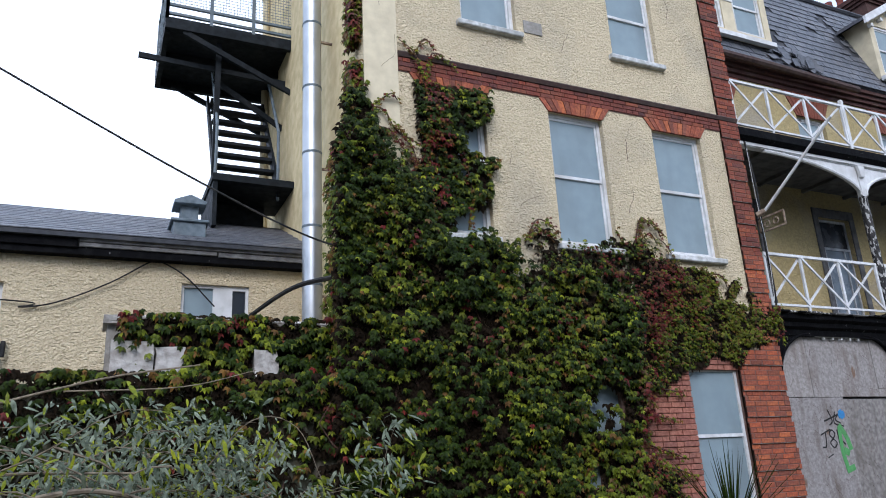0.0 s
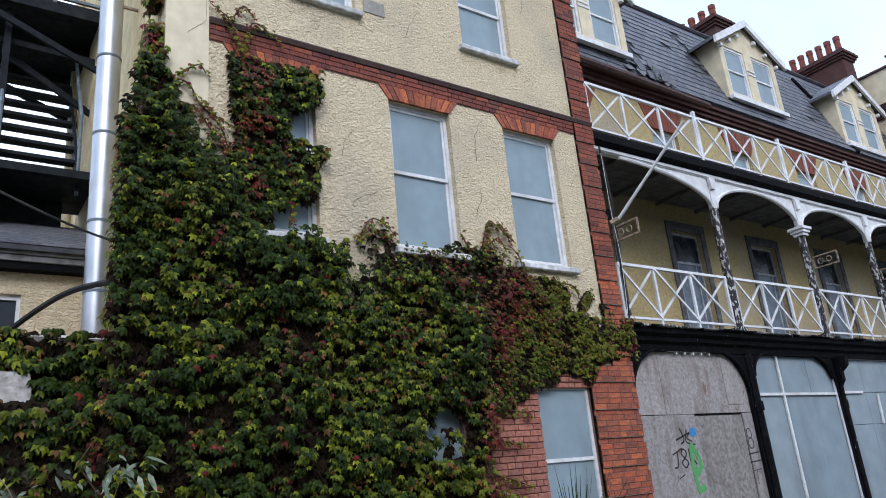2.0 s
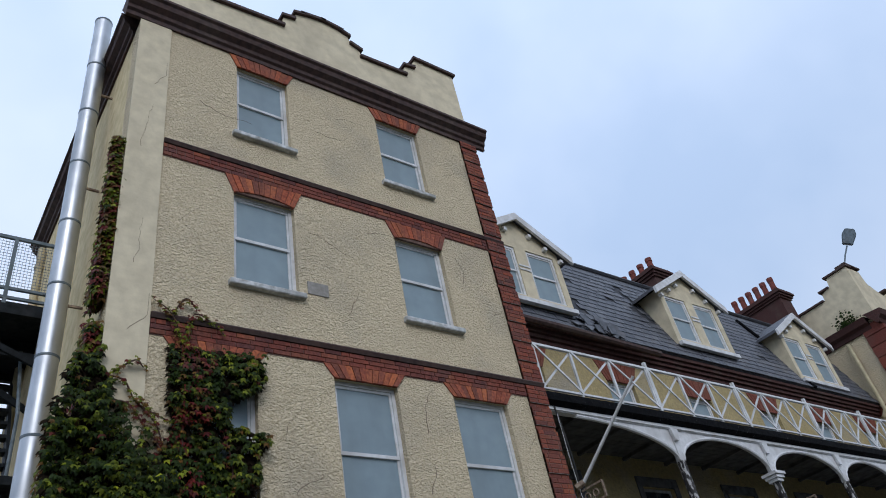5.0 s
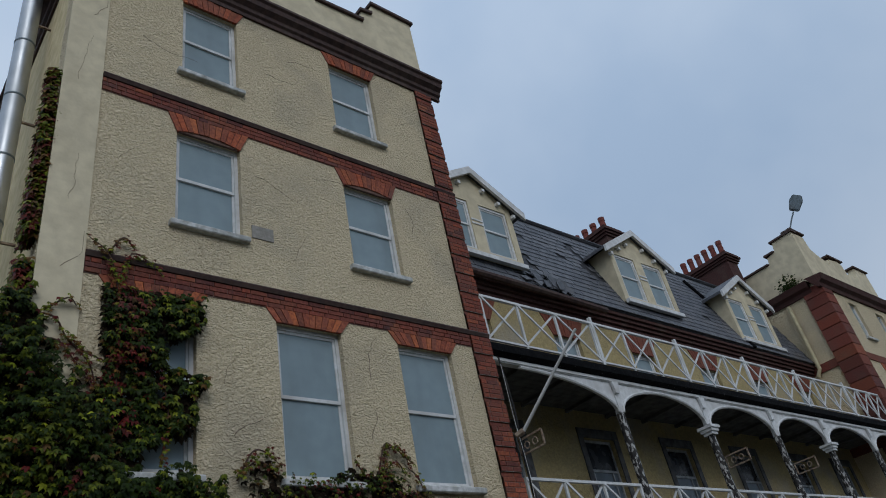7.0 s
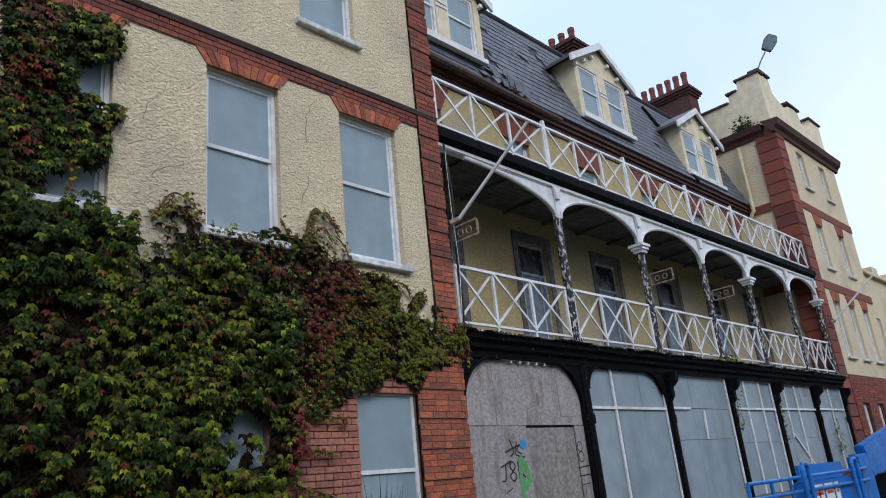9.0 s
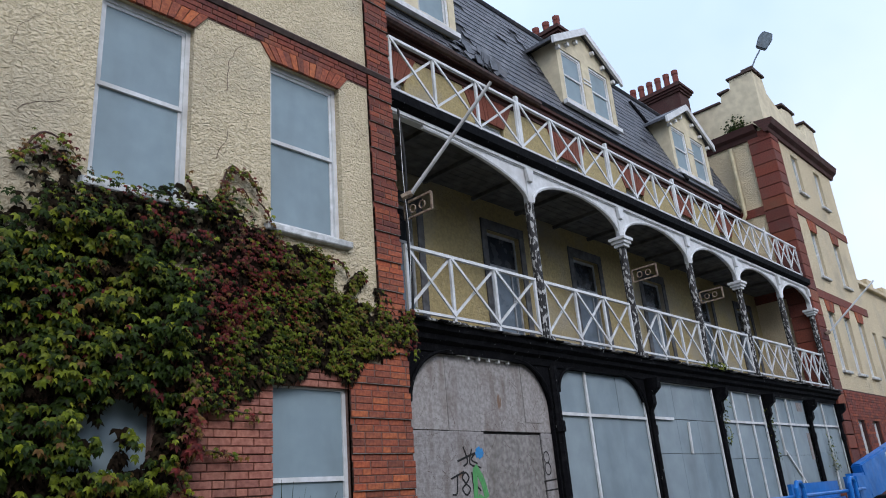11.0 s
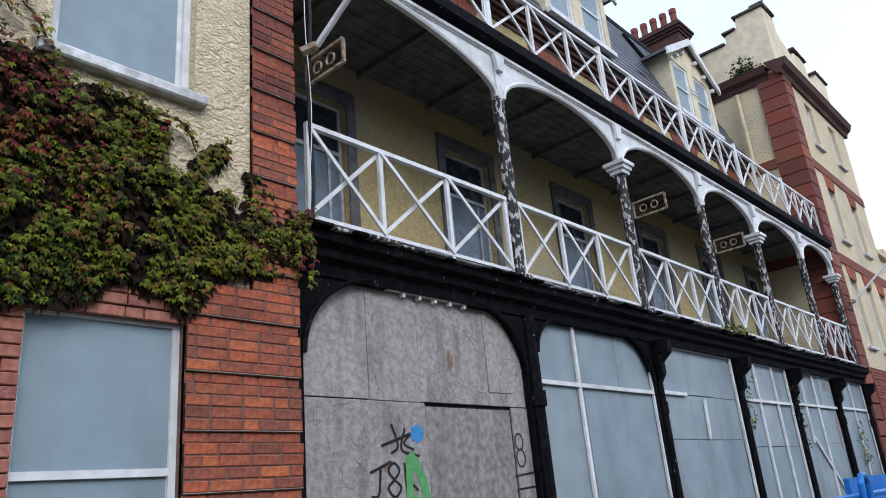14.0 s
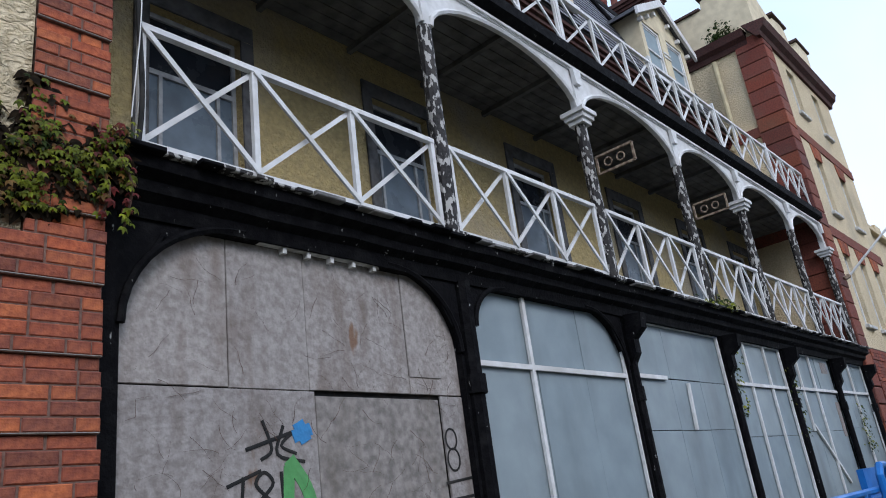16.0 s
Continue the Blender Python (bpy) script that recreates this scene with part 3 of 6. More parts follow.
rest = part("brickwork", bm, M_PALEB, lower, "weathered red brickwork")
rest["kind"] = "stuff"

# ---- main range behind the verandahs ----
BY = 9.45
main = thing("main_range", (16.5, 10.0, 0.85), "long derelict cream and red brick range with slate mansard roof", "building")
CENTRES = [10.23, 12.86, 15.5, 18.22, 20.8, 23.3]


def tall_window(c):
    """A weathered window down to the deck: fixed light over a transom, a wide boarded pane between two side lights."""
    z0, z1, zt = 3.62, 6.03, 5.42
    bm = bmesh.new()
    wall(bm, c - 0.46, c + 0.46, z0, z1, BY + 0.09, 0.07, [(c - 0.42, c + 0.42, zt + 0.025, z1 - 0.05), (c - 0.42, c - 0.315, z0 + 0.06, zt - 0.025), (c - 0.28, c + 0.25, z0 + 0.06, zt - 0.025), (c + 0.285, c + 0.42, z0 + 0.06, zt - 0.025)])
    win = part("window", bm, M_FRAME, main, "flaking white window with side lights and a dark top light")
    for x0, x1, za, zb, mt in ((c - 0.43, c + 0.43, zt, z1 - 0.03, M_DARK), (c - 0.43, c - 0.30, z0 + 0.04, zt, M_SHADEDSHEET), (c - 0.295, c + 0.265, z0 + 0.04, zt, M_SHADEDSHEET), (c + 0.27, c + 0.43, z0 + 0.04, zt, M_SHADEDSHEET)):
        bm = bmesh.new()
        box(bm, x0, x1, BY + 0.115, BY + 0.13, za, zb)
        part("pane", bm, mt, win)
    bm = bmesh.new()
    wall(bm, c - 0.60, c + 0.60, 3.60, 6.22, BY - 0.03, 0.03, [(c - 0.46, c + 0.46, 3.60, 6.03)])
    bmesh.ops.bevel(bm, geom=bm.edges[:], offset=0.006, segments=1, affect="EDGES")
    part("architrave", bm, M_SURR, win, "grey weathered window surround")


bm = bmesh.new()
wall(bm, 8.74, 24.40, 0.6, 9.0, BY, 0.35, [(c - 0.46, c + 0.46, 3.62, 6.03) for c in CENTRES] + [(c - 0.42, c + 0.42, 6.75, 8.30) for c in CENTRES])
part("wall", bm, M_PLASTER, main, "patchy cream roughcast wall under the verandah")
for c in CENTRES:
    tall_window(c)
    sash(main, c - 0.42, c + 0.42, 6.75, 8.30, BY, sill=False)
    lintel(main, c - 0.42, c + 0.42, 8.29, 8.86, BY - 0.012, 0.3, mat_=M_BAND)
bm = bmesh.new()
for k in range(4):
    z = 8.84 + 0.09 * k
    box(bm, 8.75, 24.40, BY - 0.03 - 0.055 * k, BY + 0.1, z, z + 0.075)
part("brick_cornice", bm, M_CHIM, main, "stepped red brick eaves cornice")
bm = bmesh.new()
tube(bm, [(8.76, BY - 0.30, 9.16), (11.5, BY - 0.30, 9.13), (14.17, BY - 0.31, 9.04)], 0.075, 8)
part("gutter", bm, M_MOULD, main, "dark sagging gutter")
# mansard slope
RY0, RZ0, RY1, RZ1 = 9.22, 9.22, 10.42, 12.36
bm = bmesh.new()
prism(bm, [(RY0, RZ0), (RY1, RZ1), (RY1 + 3.2, RZ1 + 0.1), (RY1 + 3.2, 9.0), (BY + 0.1, 9.0)], 8.76, 24.40, "x")
roof = part("roof", bm, M_ROOFD, main, "blue-grey slate mansard roof with slipped slates")
bm = bmesh.new()
tube(bm, [(8.76, RY1, RZ1 + 0.03), (24.40, RY1, RZ1 + 0.03)], 0.07, 6)
part("ridge_roll", bm, M_ROOFD, main)
bm = bmesh.new()
tube(bm, [(20.4, 10.2, 11.95), (20.6, 9.9, 11.2), (20.75, 9.3, 9.45), (20.75, 9.15, 9.2)], 0.045, 7)
part("roof_pipe", bm, M_BLACK, main, "black pipe down the slates")


SL_N = math.hypot(RY1 - RY0, RZ1 - RZ0)
SL_U = Vector((0, (RY1 - RY0) / SL_N, (RZ1 - RZ0) / SL_N))
SL_W = Vector((0, -SL_U.z, SL_U.y))
slate_me = None
bm_rest = bmesh.new()
rows_n = int(SL_N / 0.2)
for r in range(rows_n):
    n = 0
    x = 8.78 - (0.15 if r % 2 else 0)
    while x < 24.1:
        if random.random() > 0.985 and r > 2 or abs(x - 12.45 + 0.09 * (r - 2) - 0.25 * math.sin(r * 1.3)) < 0.14 and r < 12 or abs(x - 14.9 - 0.1 * math.sin(r * 2.1)) < 0.15 and 7 < r < 14:
            x += 0.30
            continue
        slip = -0.05 * random.random() if random.random() > 0.96 else 0.0
        o = Vector((max(x, 8.77), RY0, RZ0)) + SL_U * (r * 0.2 + slip) + SL_W * (0.03 + 0.004 * random.random())
        tip = SL_U * 0.215 + SL_W * -0.014
        w = 0.29
        if x < 14.2 and r < 12 and slip == 0.0 and n < 25 and (r * 25 + n) < 300:
            if slate_me is None:
                b2 = bmesh.new()
                v = [Vector((0, 0, 0)), Vector((w, 0, 0)), Vector((w, 0, 0)) + tip, tip]
                lo, hi = [b2.verts.new(q - SL_W * 0.012) for q in v], [b2.verts.new(q) for q in v]
                for f in ((hi[0], hi[1], hi[2], hi[3]), (lo[0], lo[1], hi[1], hi[0]), (lo[1], lo[2], hi[2], hi[1]), (lo[3], lo[0], hi[0], hi[3])):
                    b2.faces.new(f)
                slate_me = finish("slate", b2, M_SLATE)
            ob = put_in(new("slate", slate_me), roof)
            ob.location = o
        else:
            v = [o, o + Vector((w, 0, 0)), o + Vector((w, 0, 0)) + tip, o + tip]
            lo, hi = [bm_rest.verts.new(q - SL_W * 0.012) for q in v], [bm_rest.verts.new(q) for q in v]
            for f in ((hi[0], hi[1], hi[2], hi[3]), (lo[0], lo[1], hi[1], hi[0]), (lo[1], lo[2], hi[2], hi[1]), (lo[3], lo[0], hi[0], hi[3])):
                bm_rest.faces.new(f)
        n += 1
        x += 0.30
for k in range(34):
    c = Vector((random.gauss(12.55, 0.28), 0, 0)) + Vector((0, RY0, RZ0)) + SL_U * abs(random.gauss(0.12, 0.16)) + SL_W * random.uniform(0.05, 0.12)
    m3 = Matrix.Rotation(random.uniform(-0.9, 0.9), 3, SL_W) @ Matrix.Rotation(random.uniform(-0.35, 0.35), 3, "X")
    v = [c + m3 @ q for q in (Vector((-0.12, 0, 0)), Vector((0.12, 0, 0)), Vector((0.12, 0, 0)) + SL_U * 0.2, Vector((-0.12, 0, 0)) + SL_U * 0.2)]
    lo, hi = [bm_rest.verts.new(q - SL_W * 0.012) for q in v], [bm_rest.verts.new(q) for q in v]
    for f in ((hi[0], hi[1], hi[2], hi[3]), (lo[0], lo[1], hi[1], hi[0]), (lo[1], lo[2], hi[2], hi[1]), (lo[3], lo[0], hi[0], hi[3])):
        bm_rest.faces.new(f)
rest = part("slating", bm_rest, M_SLATES, main)
rest["kind"] = "stuff"


def dormer(c, dz, half=1.15):
    """A gabled dormer with paired boarded windows, white bargeboards and rendered cheeks."""
    d = thing("dormer", (c, 9.9, 9.6), "gabled dormer with cream cheeks, white bargeboards and paired boarded windows", "dormer", "dormers on the slate roof")
    y, z0, ze, zp = 9.30, 9.66 + dz, 11.24 + dz, 11.93 + dz
    holes = [(c - 0.98, c - 0.16, 9.82 + dz, 11.1 + dz), (c + 0.16, c + 0.98, 9.82 + dz, 11.1 + dz)]
    bm = bmesh.new()
    wall(bm, c - half, c + half, z0, ze, y, 0.12, holes)
    prism(bm, [(c - half, ze), (c + half, ze), (c, zp)], y, y + 0.12)
    part("front", bm, M_SMOOTH, d)
    for s in (-1, 1):
        x = c + s * half
        bm = bmesh.new()
        box(bm, min(x, x - s * 0.1), max(x, x - s * 0.1), y + 0.12, 10.9, z0 - 0.1, ze)
        part("cheek", bm, M_SMOOTH, d, "stained cream dormer cheek")
    bm = bmesh.new()
    for s in (-1, 1):
        prism(bm, [(c, zp + 0.02), (c + s * (half + 0.28), ze - 0.14), (c + s * (half + 0.28), ze - 0.06), (c, zp + 0.10)], y - 0.10, 11.6)
    part("roof", bm, M_SLATES, d, "slate dormer roof")
    for s in (-1, 1):
        bm = bmesh.new()
        prism(bm, [(c, zp - 0.10), (c + s * (half + 0.3), ze - 0.27), (c + s * (half + 0.3), ze - 0.08), (c, zp + 0.09)], y - 0.165, y - 0.103)
        part("bargeboard", bm, M_WHITE, d, "white-painted bargeboard")
    for s in (-1, 1):
        for k in range(3):
            bm = bmesh.new()
            px = c + s * (0.35 + 0.4 * k)
            pz = zp - 0.12 - (0.35 + 0.4 * k) * (zp - ze) / half
            box(bm, px - 0.04, px + 0.04, y - 0.10, y + 0.0, pz - 0.14, pz - 0.06)
            part("bracket", bm, M_WHITE, d)
    for h in holes:
        sash(d, *h, y - 0.06, sill=False, frame_w=0.06)
    bm = bmesh.new()
    for h in (10.5 + dz, 10.6 + dz):
        box(bm, c - 0.16, c + 0.16, y - 0.02, y + 0.001, h, h + 0.04)
    box(bm, c - half, c + half, y - 0.1, y, z0 - 0.06, z0 + 0.04)
    part("sill_board", bm, M_WHITE, d)
    return d


dormer(10.83, 0.06)
dormer(16.55, 0.0)
dormer(21.68, -0.19)


def chimney(x, y0, y1, z0, z1, pots, pot_h):
    ch = thing("chimney", (x, (y0 + y1) / 2, z0), "dark red brick chimney stack with a row of terracotta pots", "chimney", "chimneys along the ridge")
    bm = bmesh.new()
    box(bm, x - 0.33, x + 0.33, y0, y1, z0, z1 - 0.3)
    part("chimney_shaft", bm, M_CHIM, ch)
    bm = bmesh.new()
    for k, o in enumerate((0.05, 0.10, 0.15, 0.10)):
        box(bm, x - 0.33 - o, x + 0.33 + o, y0 - o, y1 + o, z1 - 0.3 + 0.08 * k, z1 - 0.225 + 0.08 * k)
    part("oversailing_course", bm, M_CHIM, ch)
    for k in range(pots):
        yy = y0 + (y1 - y0) * (k + 0.5) / pots
        bm = bmesh.new()
        tube(bm, [(x, yy, z1), (x, yy, z1 + pot_h * 0.8)], 0.105, 12, 0.85)
        tube(bm, [(x, yy, z1 + pot_h * 0.78), (x, yy, z1 + pot_h)], 0.105, 12)
        part("chimney_pot", bm, M_POT, ch, "terracotta chimney pot")
    return ch


chimney(24.0, 10.05, 11.9, 11.0, 13.78, 6, 0.66)
chimney(18.1, 10.6, 12.0, 11.0, 13.48, 4, 0.55)

# ---- far tower and wing ----
tower = thing("far_tower", (27.0, 9.5, 0.85), "four-storey cream tower with red brick quoins and boarded windows", "building")
TW = [(25.5, 26.1), (26.9, 27.5), (28.3, 28.9)]
holes = [(a, b, z0, z1) for a, b in TW for z0, z1 in ((4.3, 6.0),)] + [(a, b, 1.2, 2.9) for a, b in TW]
holes += [(a, b, z0, z1) for a, b in ((25.85, 26.45), (27.9, 28.5)) for z0, z1 in ((7.12, 8.55), (9.85, 11.1))]
bm = bmesh.new()
wall(bm, 24.26, 29.7, 3.72, 11.6, FY, 0.35, [h for h in holes if h[2] > 3.7])
part("wall", bm, M_RENDER, tower)
bm = bmesh.new()
wall(bm, 24.26, 29.7, 0.6, 3.716, FY - 0.03, 0.35, [h for h in holes if h[2] < 3.7])
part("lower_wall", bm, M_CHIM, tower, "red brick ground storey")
bm = bmesh.new()
spans = [24.9, *[v for p in TW for v in p], 29.7]
for r in range(40):
    z = 0.62 + 0.0765 * r
    segs = [(24.9, 29.69)] if z < 1.1 or z > 2.9 else [(a + 0.02, b - 0.02) for a, b in zip(spans[::2], spans[1::2])]
    for a, b in segs:
        for c, d in course(a, b, r):
            box(bm, c, d, FY - 0.042 - (0.012 if r % 6 else 0.0), FY - 0.029, z, z + 0.068)
o = part("brickwork", bm, M_FARB, tower, "weathered red brick courses")
o["kind"] = "stuff"
bm = bmesh.new()
wall(bm, FY + 0.35, 15.9, 0.6, 11.7, 24.26, 0.35, (), "x")
part("side_wall", bm, M_RENDER, tower)
bm = bmesh.new()
box(bm, 24.26, 29.7, 15.901, 16.2, 0.6, 11.7)
part("rear_wall", bm, M_RENDER, tower)
bm = bmesh.new()
box(bm, 29.36, 29.7, FY + 0.35, 15.9, 0.6, 11.7)
part("side_wall", bm, M_RENDER, tower)
for h in holes:
    sash(tower, *h, FY - (0.03 if h[2] < 3.7 else 0), frame_w=0.05)
    if 3.7 < h[2] < 9.0:
        lintel(tower, h[0], h[1], h[3] - 0.01, h[3] + 0.35, FY - 0.012, 0.12)
bm = bmesh.new()
row = 0
while 0.7 + row * 0.36 < 11.3:
    z = 0.7 + row * 0.36
    chamfered(bm, 24.22, 24.85, FY - 0.05, FY + 0.05, z, z + 0.335, 0.012)
    box(bm, 24.2, 24.26, FY - 0.04, FY + 0.62, z, z + 0.335)
    row += 1
for z in (6.32, 8.9):
    box(bm, 24.86, 29.7, FY - 0.03, FY + 0.02, z, z + 0.25)
    box(bm, 24.22, 24.27, FY + 0.62, 12.0, z, z + 0.25)
part("brick_quoin", bm, M_BAND, tower, "red brick quoin blocks and string courses")
bm = bmesh.new()
box(bm, 24.24, 24.86, FY - 0.03, FY + 0.03, 0.7, 11.35)
box(bm, 24.235, 24.27, FY, FY + 0.6, 0.7, 11.35)
part("quoin_backing", bm, M_BAND, tower)
prof_t = [(0.02, 11.30), (-0.06, 11.30), (-0.09, 11.42), (-0.2, 11.5), (-0.23, 11.6), (-0.26, 11.68), (0.3, 11.74)]
bm = bmesh.new()
prism(bm, [(FY + p, z) for p, z in prof_t], 24.02, 29.95, "x")
prism(bm, [(24.26 + p, z) for p, z in prof_t], FY + 0.3, 16.0, "y")
part("cornice", bm, M_CHIM, tower, "dark moulded cornice")
bm = bmesh.new()
prism(bm, [(24.35, 11.68), (24.35, 13.55), (25.2, 13.55), (25.3, 13.10), (25.8, 12.90), (26.4, 12.75), (26.5, 13.00), (27.2, 13.10), (27.5, 13.00), (27.6, 12.65), (28.5, 12.65), (28.6, 13.15), (29.6, 13.15), (29.6, 11.68)], FY + 0.06, FY + 0.3)
prism(bm, [(FY + 0.3, 11.68), (FY + 0.3, 13.55), (8.62, 13.55), (8.66, 13.25), (8.98, 13.15), (9.02, 12.90), (16.0, 12.90), (16.0, 11.68)], 24.35, 24.6, "x")
part("parapet", bm, M_SMOOTH, tower, "cream stepped parapet")
bm = bmesh.new()
for y0, y1, z in ((FY + 0.0, 8.70, 13.56), (8.68, 9.06, 13.22), (9.04, 16.0, 12.91)):
    box(bm, 24.29, 24.66, y0, y1, z, z + 0.06)
part("parapet_coping", bm, M_MOULD, tower)
for x0, x1, z in ((24.3, 25.28, 13.63), (26.45, 27.6, 13.11), (28.5, 29.7, 13.16)):
    bm = bmesh.new()
    box(bm, x0, x1, FY + 0.001, FY + 0.36, z, z + 0.06)
    part("parapet_coping", bm, M_MOULD, tower)
bm = bmesh.new()
tube(bm, [(24.12, 9.0, 11.2), (24.12, 9.0, 9.0), (24.12, 9.15, 8.8)], 0.06, 8)
part("downpipe", bm, M_CREAMP, tower, "cream rainwater downpipe")
# the tower's face stands back from the end pavilion's
tower.location += Vector((0.16, 0.12, 0))
wing = thing("far_wing", (37.0, 10.0, 0.85), "lower cream wing with parapet and boarded windows", "building")
bm = bmesh.new()
WH = [(30.6 + 1.5 * k, 31.3 + 1.5 * k, z0, z1) for k in range(9) for z0, z1 in ((4.3, 6.0), (1.2, 2.9))]
wall(bm, 29.87, 46.0, 3.7, 7.6, FY + 0.35, 0.35, [h for h in WH if h[2] > 3.7])
box(bm, 29.87, 46.0, FY + 0.2, FY + 0.8, 7.6, 7.72)
for k in range(8):
    box(bm, 29.9 + 2 * k, 30.6 + 2 * k, FY + 0.3, FY + 0.6, 7.72, 8.05)
part("wall", bm, M_RENDER, wing)
bm = bmesh.new()
wall(bm, 29.87, 46.0, 0.6, 3.696, FY + 0.33, 0.35, [h for h in WH if h[2] < 3.7])
part("lower_wall", bm, M_BAND, wing)
for h in WH:
    sash(wing, *h, FY + 0.35, frame_w=0.05)

# ---- verandah ----
VY = 8.02
POSTS = [11.77, 14.48, 17.14, 19.53, 22.14]
EDGES = [8.92, *POSTS, 24.40]
ver = thing("verandah", (16.5, 8.5, 0.85), "two-storey timber verandah with black ground arcade and white X-braced balustrades", "verandah")


def slab(name, z0, z1, y0, y1, mat_, label=""):
    b = bmesh.new()
    box(b, 8.75, 24.40, y0, y1, z0, z1)
    return part(name, b, mat_, ver, label)


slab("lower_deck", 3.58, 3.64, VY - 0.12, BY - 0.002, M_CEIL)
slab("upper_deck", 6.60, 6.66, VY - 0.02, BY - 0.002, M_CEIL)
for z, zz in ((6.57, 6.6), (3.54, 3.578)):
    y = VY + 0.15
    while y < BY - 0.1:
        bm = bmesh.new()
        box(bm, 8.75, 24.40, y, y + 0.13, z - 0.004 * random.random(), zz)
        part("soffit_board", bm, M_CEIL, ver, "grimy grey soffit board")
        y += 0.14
    x = 9.7
    while x < 24:
        bm = bmesh.new()
        box(bm, x, x + 0.06, VY + 0.12, BY - 0.002, z - 0.07, z - 0.005)
        part("joist", bm, M_CEIL, ver)
        x += 1.2
bm = bmesh.new()
prism(bm, [(VY - 0.03, 6.50), (VY - 0.16, 6.55), (VY - 0.17, 6.68), (VY - 0.02, 6.72), (VY + 0.1, 6.72), (VY + 0.1, 6.50)], 8.75, 24.40, "x")
part("upper_fascia", bm, M_BLACK, ver, "black moulded fascia with flaking paint")
bm = bmesh.new()
box(bm, 8.76, 24.40, VY - 0.05, VY + 0.06, 6.415, 6.498)
box(bm, 8.76, 24.40, VY - 0.075, VY - 0.05, 6.43, 6.46)
part("white_rail", bm, M_WHITE, ver)
bm = bmesh.new()
prism(bm, [(VY - 0.04, 3.27), (VY - 0.06, 3.36), (VY - 0.12, 3.40), (VY - 0.13, 3.46), (VY - 0.20, 3.50), (VY - 0.21, 3.575), (VY + 0.1, 3.575), (VY + 0.1, 3.27)], 8.75, 24.40, "x")
bmesh.ops.subdivide_edges(bm, edges=[e for e in bm.edges if e.calc_length() > 5], cuts=60)
for v in bm.verts:
    v.co.z += 0.012 * noise.noise((v.co.x * 3, v.co.y * 9, v.co.z * 5))
part("lower_fascia", bm, M_BLACK, ver, "black moulded beam with flaking paint")


x = 8.80
while x < 24.2:
    w = random.uniform(0.09, 0.26)
    bm = bmesh.new()
    chamfered(bm, x, x + w, VY - 0.245 - 0.05 * random.random(), VY - 0.09, 3.578 + 0.006 * random.random(), 3.602 + 0.012 * random.random(), 0.006)
    part("deck_board", bm, random.choice((M_OLDW, M_BLACK, M_BLACK, M_PEEL)), ver, "rotten deck board end")
    x += w + random.choice((0.004, 0.006, 0.012, 0.05))


def balustrade(x0, x1, zb, zt, first):
    """One bay of white timber balustrade: rails, uprights and crossed braces."""
    b = thing("balustrade", ((x0 + x1) / 2, VY, zb), "white-painted timber balustrade bay with crossed braces", "balustrade", "verandah balustrade bays")
    bm = bmesh.new()
    box(bm, x0, x1, VY - 0.025, VY + 0.025, zt - 0.03, zt + 0.012)
    part("top_rail", bm, M_WHITE, b)
    bm = bmesh.new()
    box(bm, x0, x1, VY - 0.02, VY + 0.02, zb, zb + 0.035)
    part("bottom_rail", bm, M_WHITE, b)
    n = 3
    if first:
        cuts = [x0 + 0.02, x0 + (x1 - x0) * 0.31, x0 + (x1 - x0) * 0.645, x1 - 0.02]
    else:
        cuts = [x0 + 0.02 + (x1 - x0 - 0.04) * k / n for k in range(n + 1)]
    for k in range(n + 1):
        x = cuts[k]
        bm = bmesh.new()
        box(bm, x - 0.022, x + 0.022, VY - 0.018, VY + 0.018, zb - (0.1 if 0 < k < n else 0), zt - 0.03)
        part("upright", bm, M_WHITE, b)
        if k < n:
            xb = cuts[k + 1]
            for yy, za, zc in ((VY - 0.026, zt - 0.03, zb + 0.03), (VY + 0.026, zb + 0.03, zt - 0.03)):
                bm = bmesh.new()
                bar(bm, (x, yy, za), (xb, yy, zc), 0.036, 0.02)
                part("brace", bm, M_WHITE, b)


for i, (a, b) in enumerate(zip(EDGES, EDGES[1:])):
    balustrade(a + (0.09 if i else 0.07), b - 0.1, 3.74, 4.59, i == 0)
    balustrade(a + 0.02, b - 0.02, 6.82, 7.66, i == 0)
    if i < 5:
        bm = bmesh.new()
        box(bm, b - 0.03, b + 0.03, VY - 0.03, VY + 0.03, 6.72, 7.77)
        part("baluster_post", bm, M_WHITE, ver, "white square post standing above the rail")


def ellipse_arch(x0, x1, zs, rise, n=14, half=""):
    c, r = (x0 + x1) / 2, (x1 - x0) / 2
    if half == "right":
        c, r = x0, x1 - x0
        return [(c + r * math.sin(t), zs + rise * math.cos(t)) for t in (math.pi / 2 * k / n for k in range(n + 1))]
    return [(c - r * math.cos(t), zs + rise * math.sin(t)) for t in (math.pi * k / n for k in range(n + 1))]


for i, (a, b) in enumerate(zip(EDGES, EDGES[1:])):
    bm = bmesh.new()
    if i == 0:
        pts = ellipse_arch(9.45, b - 0.06, 5.86, 0.53, half="right")
        prism(bm, [*pts, (b - 0.06, 6.414), (9.45, 6.414)], VY - 0.03, VY + 0.02)
        tube(bm, [(x, VY - 0.04, z) for x, z in pts], 0.03, 6)
    else:
        pts = ellipse_arch(a + 0.06, b - 0.06, 5.86, 0.50)
        prism(bm, [*pts, (b - 0.06, 6.414), (a + 0.06, 6.414)], VY - 0.03, VY + 0.02)
        tube(bm, [(x, VY - 0.04, z) for x, z in pts], 0.03, 6)
    part("arch_bracket", bm, M_WHITE, ver, "white arched timber spandrel")
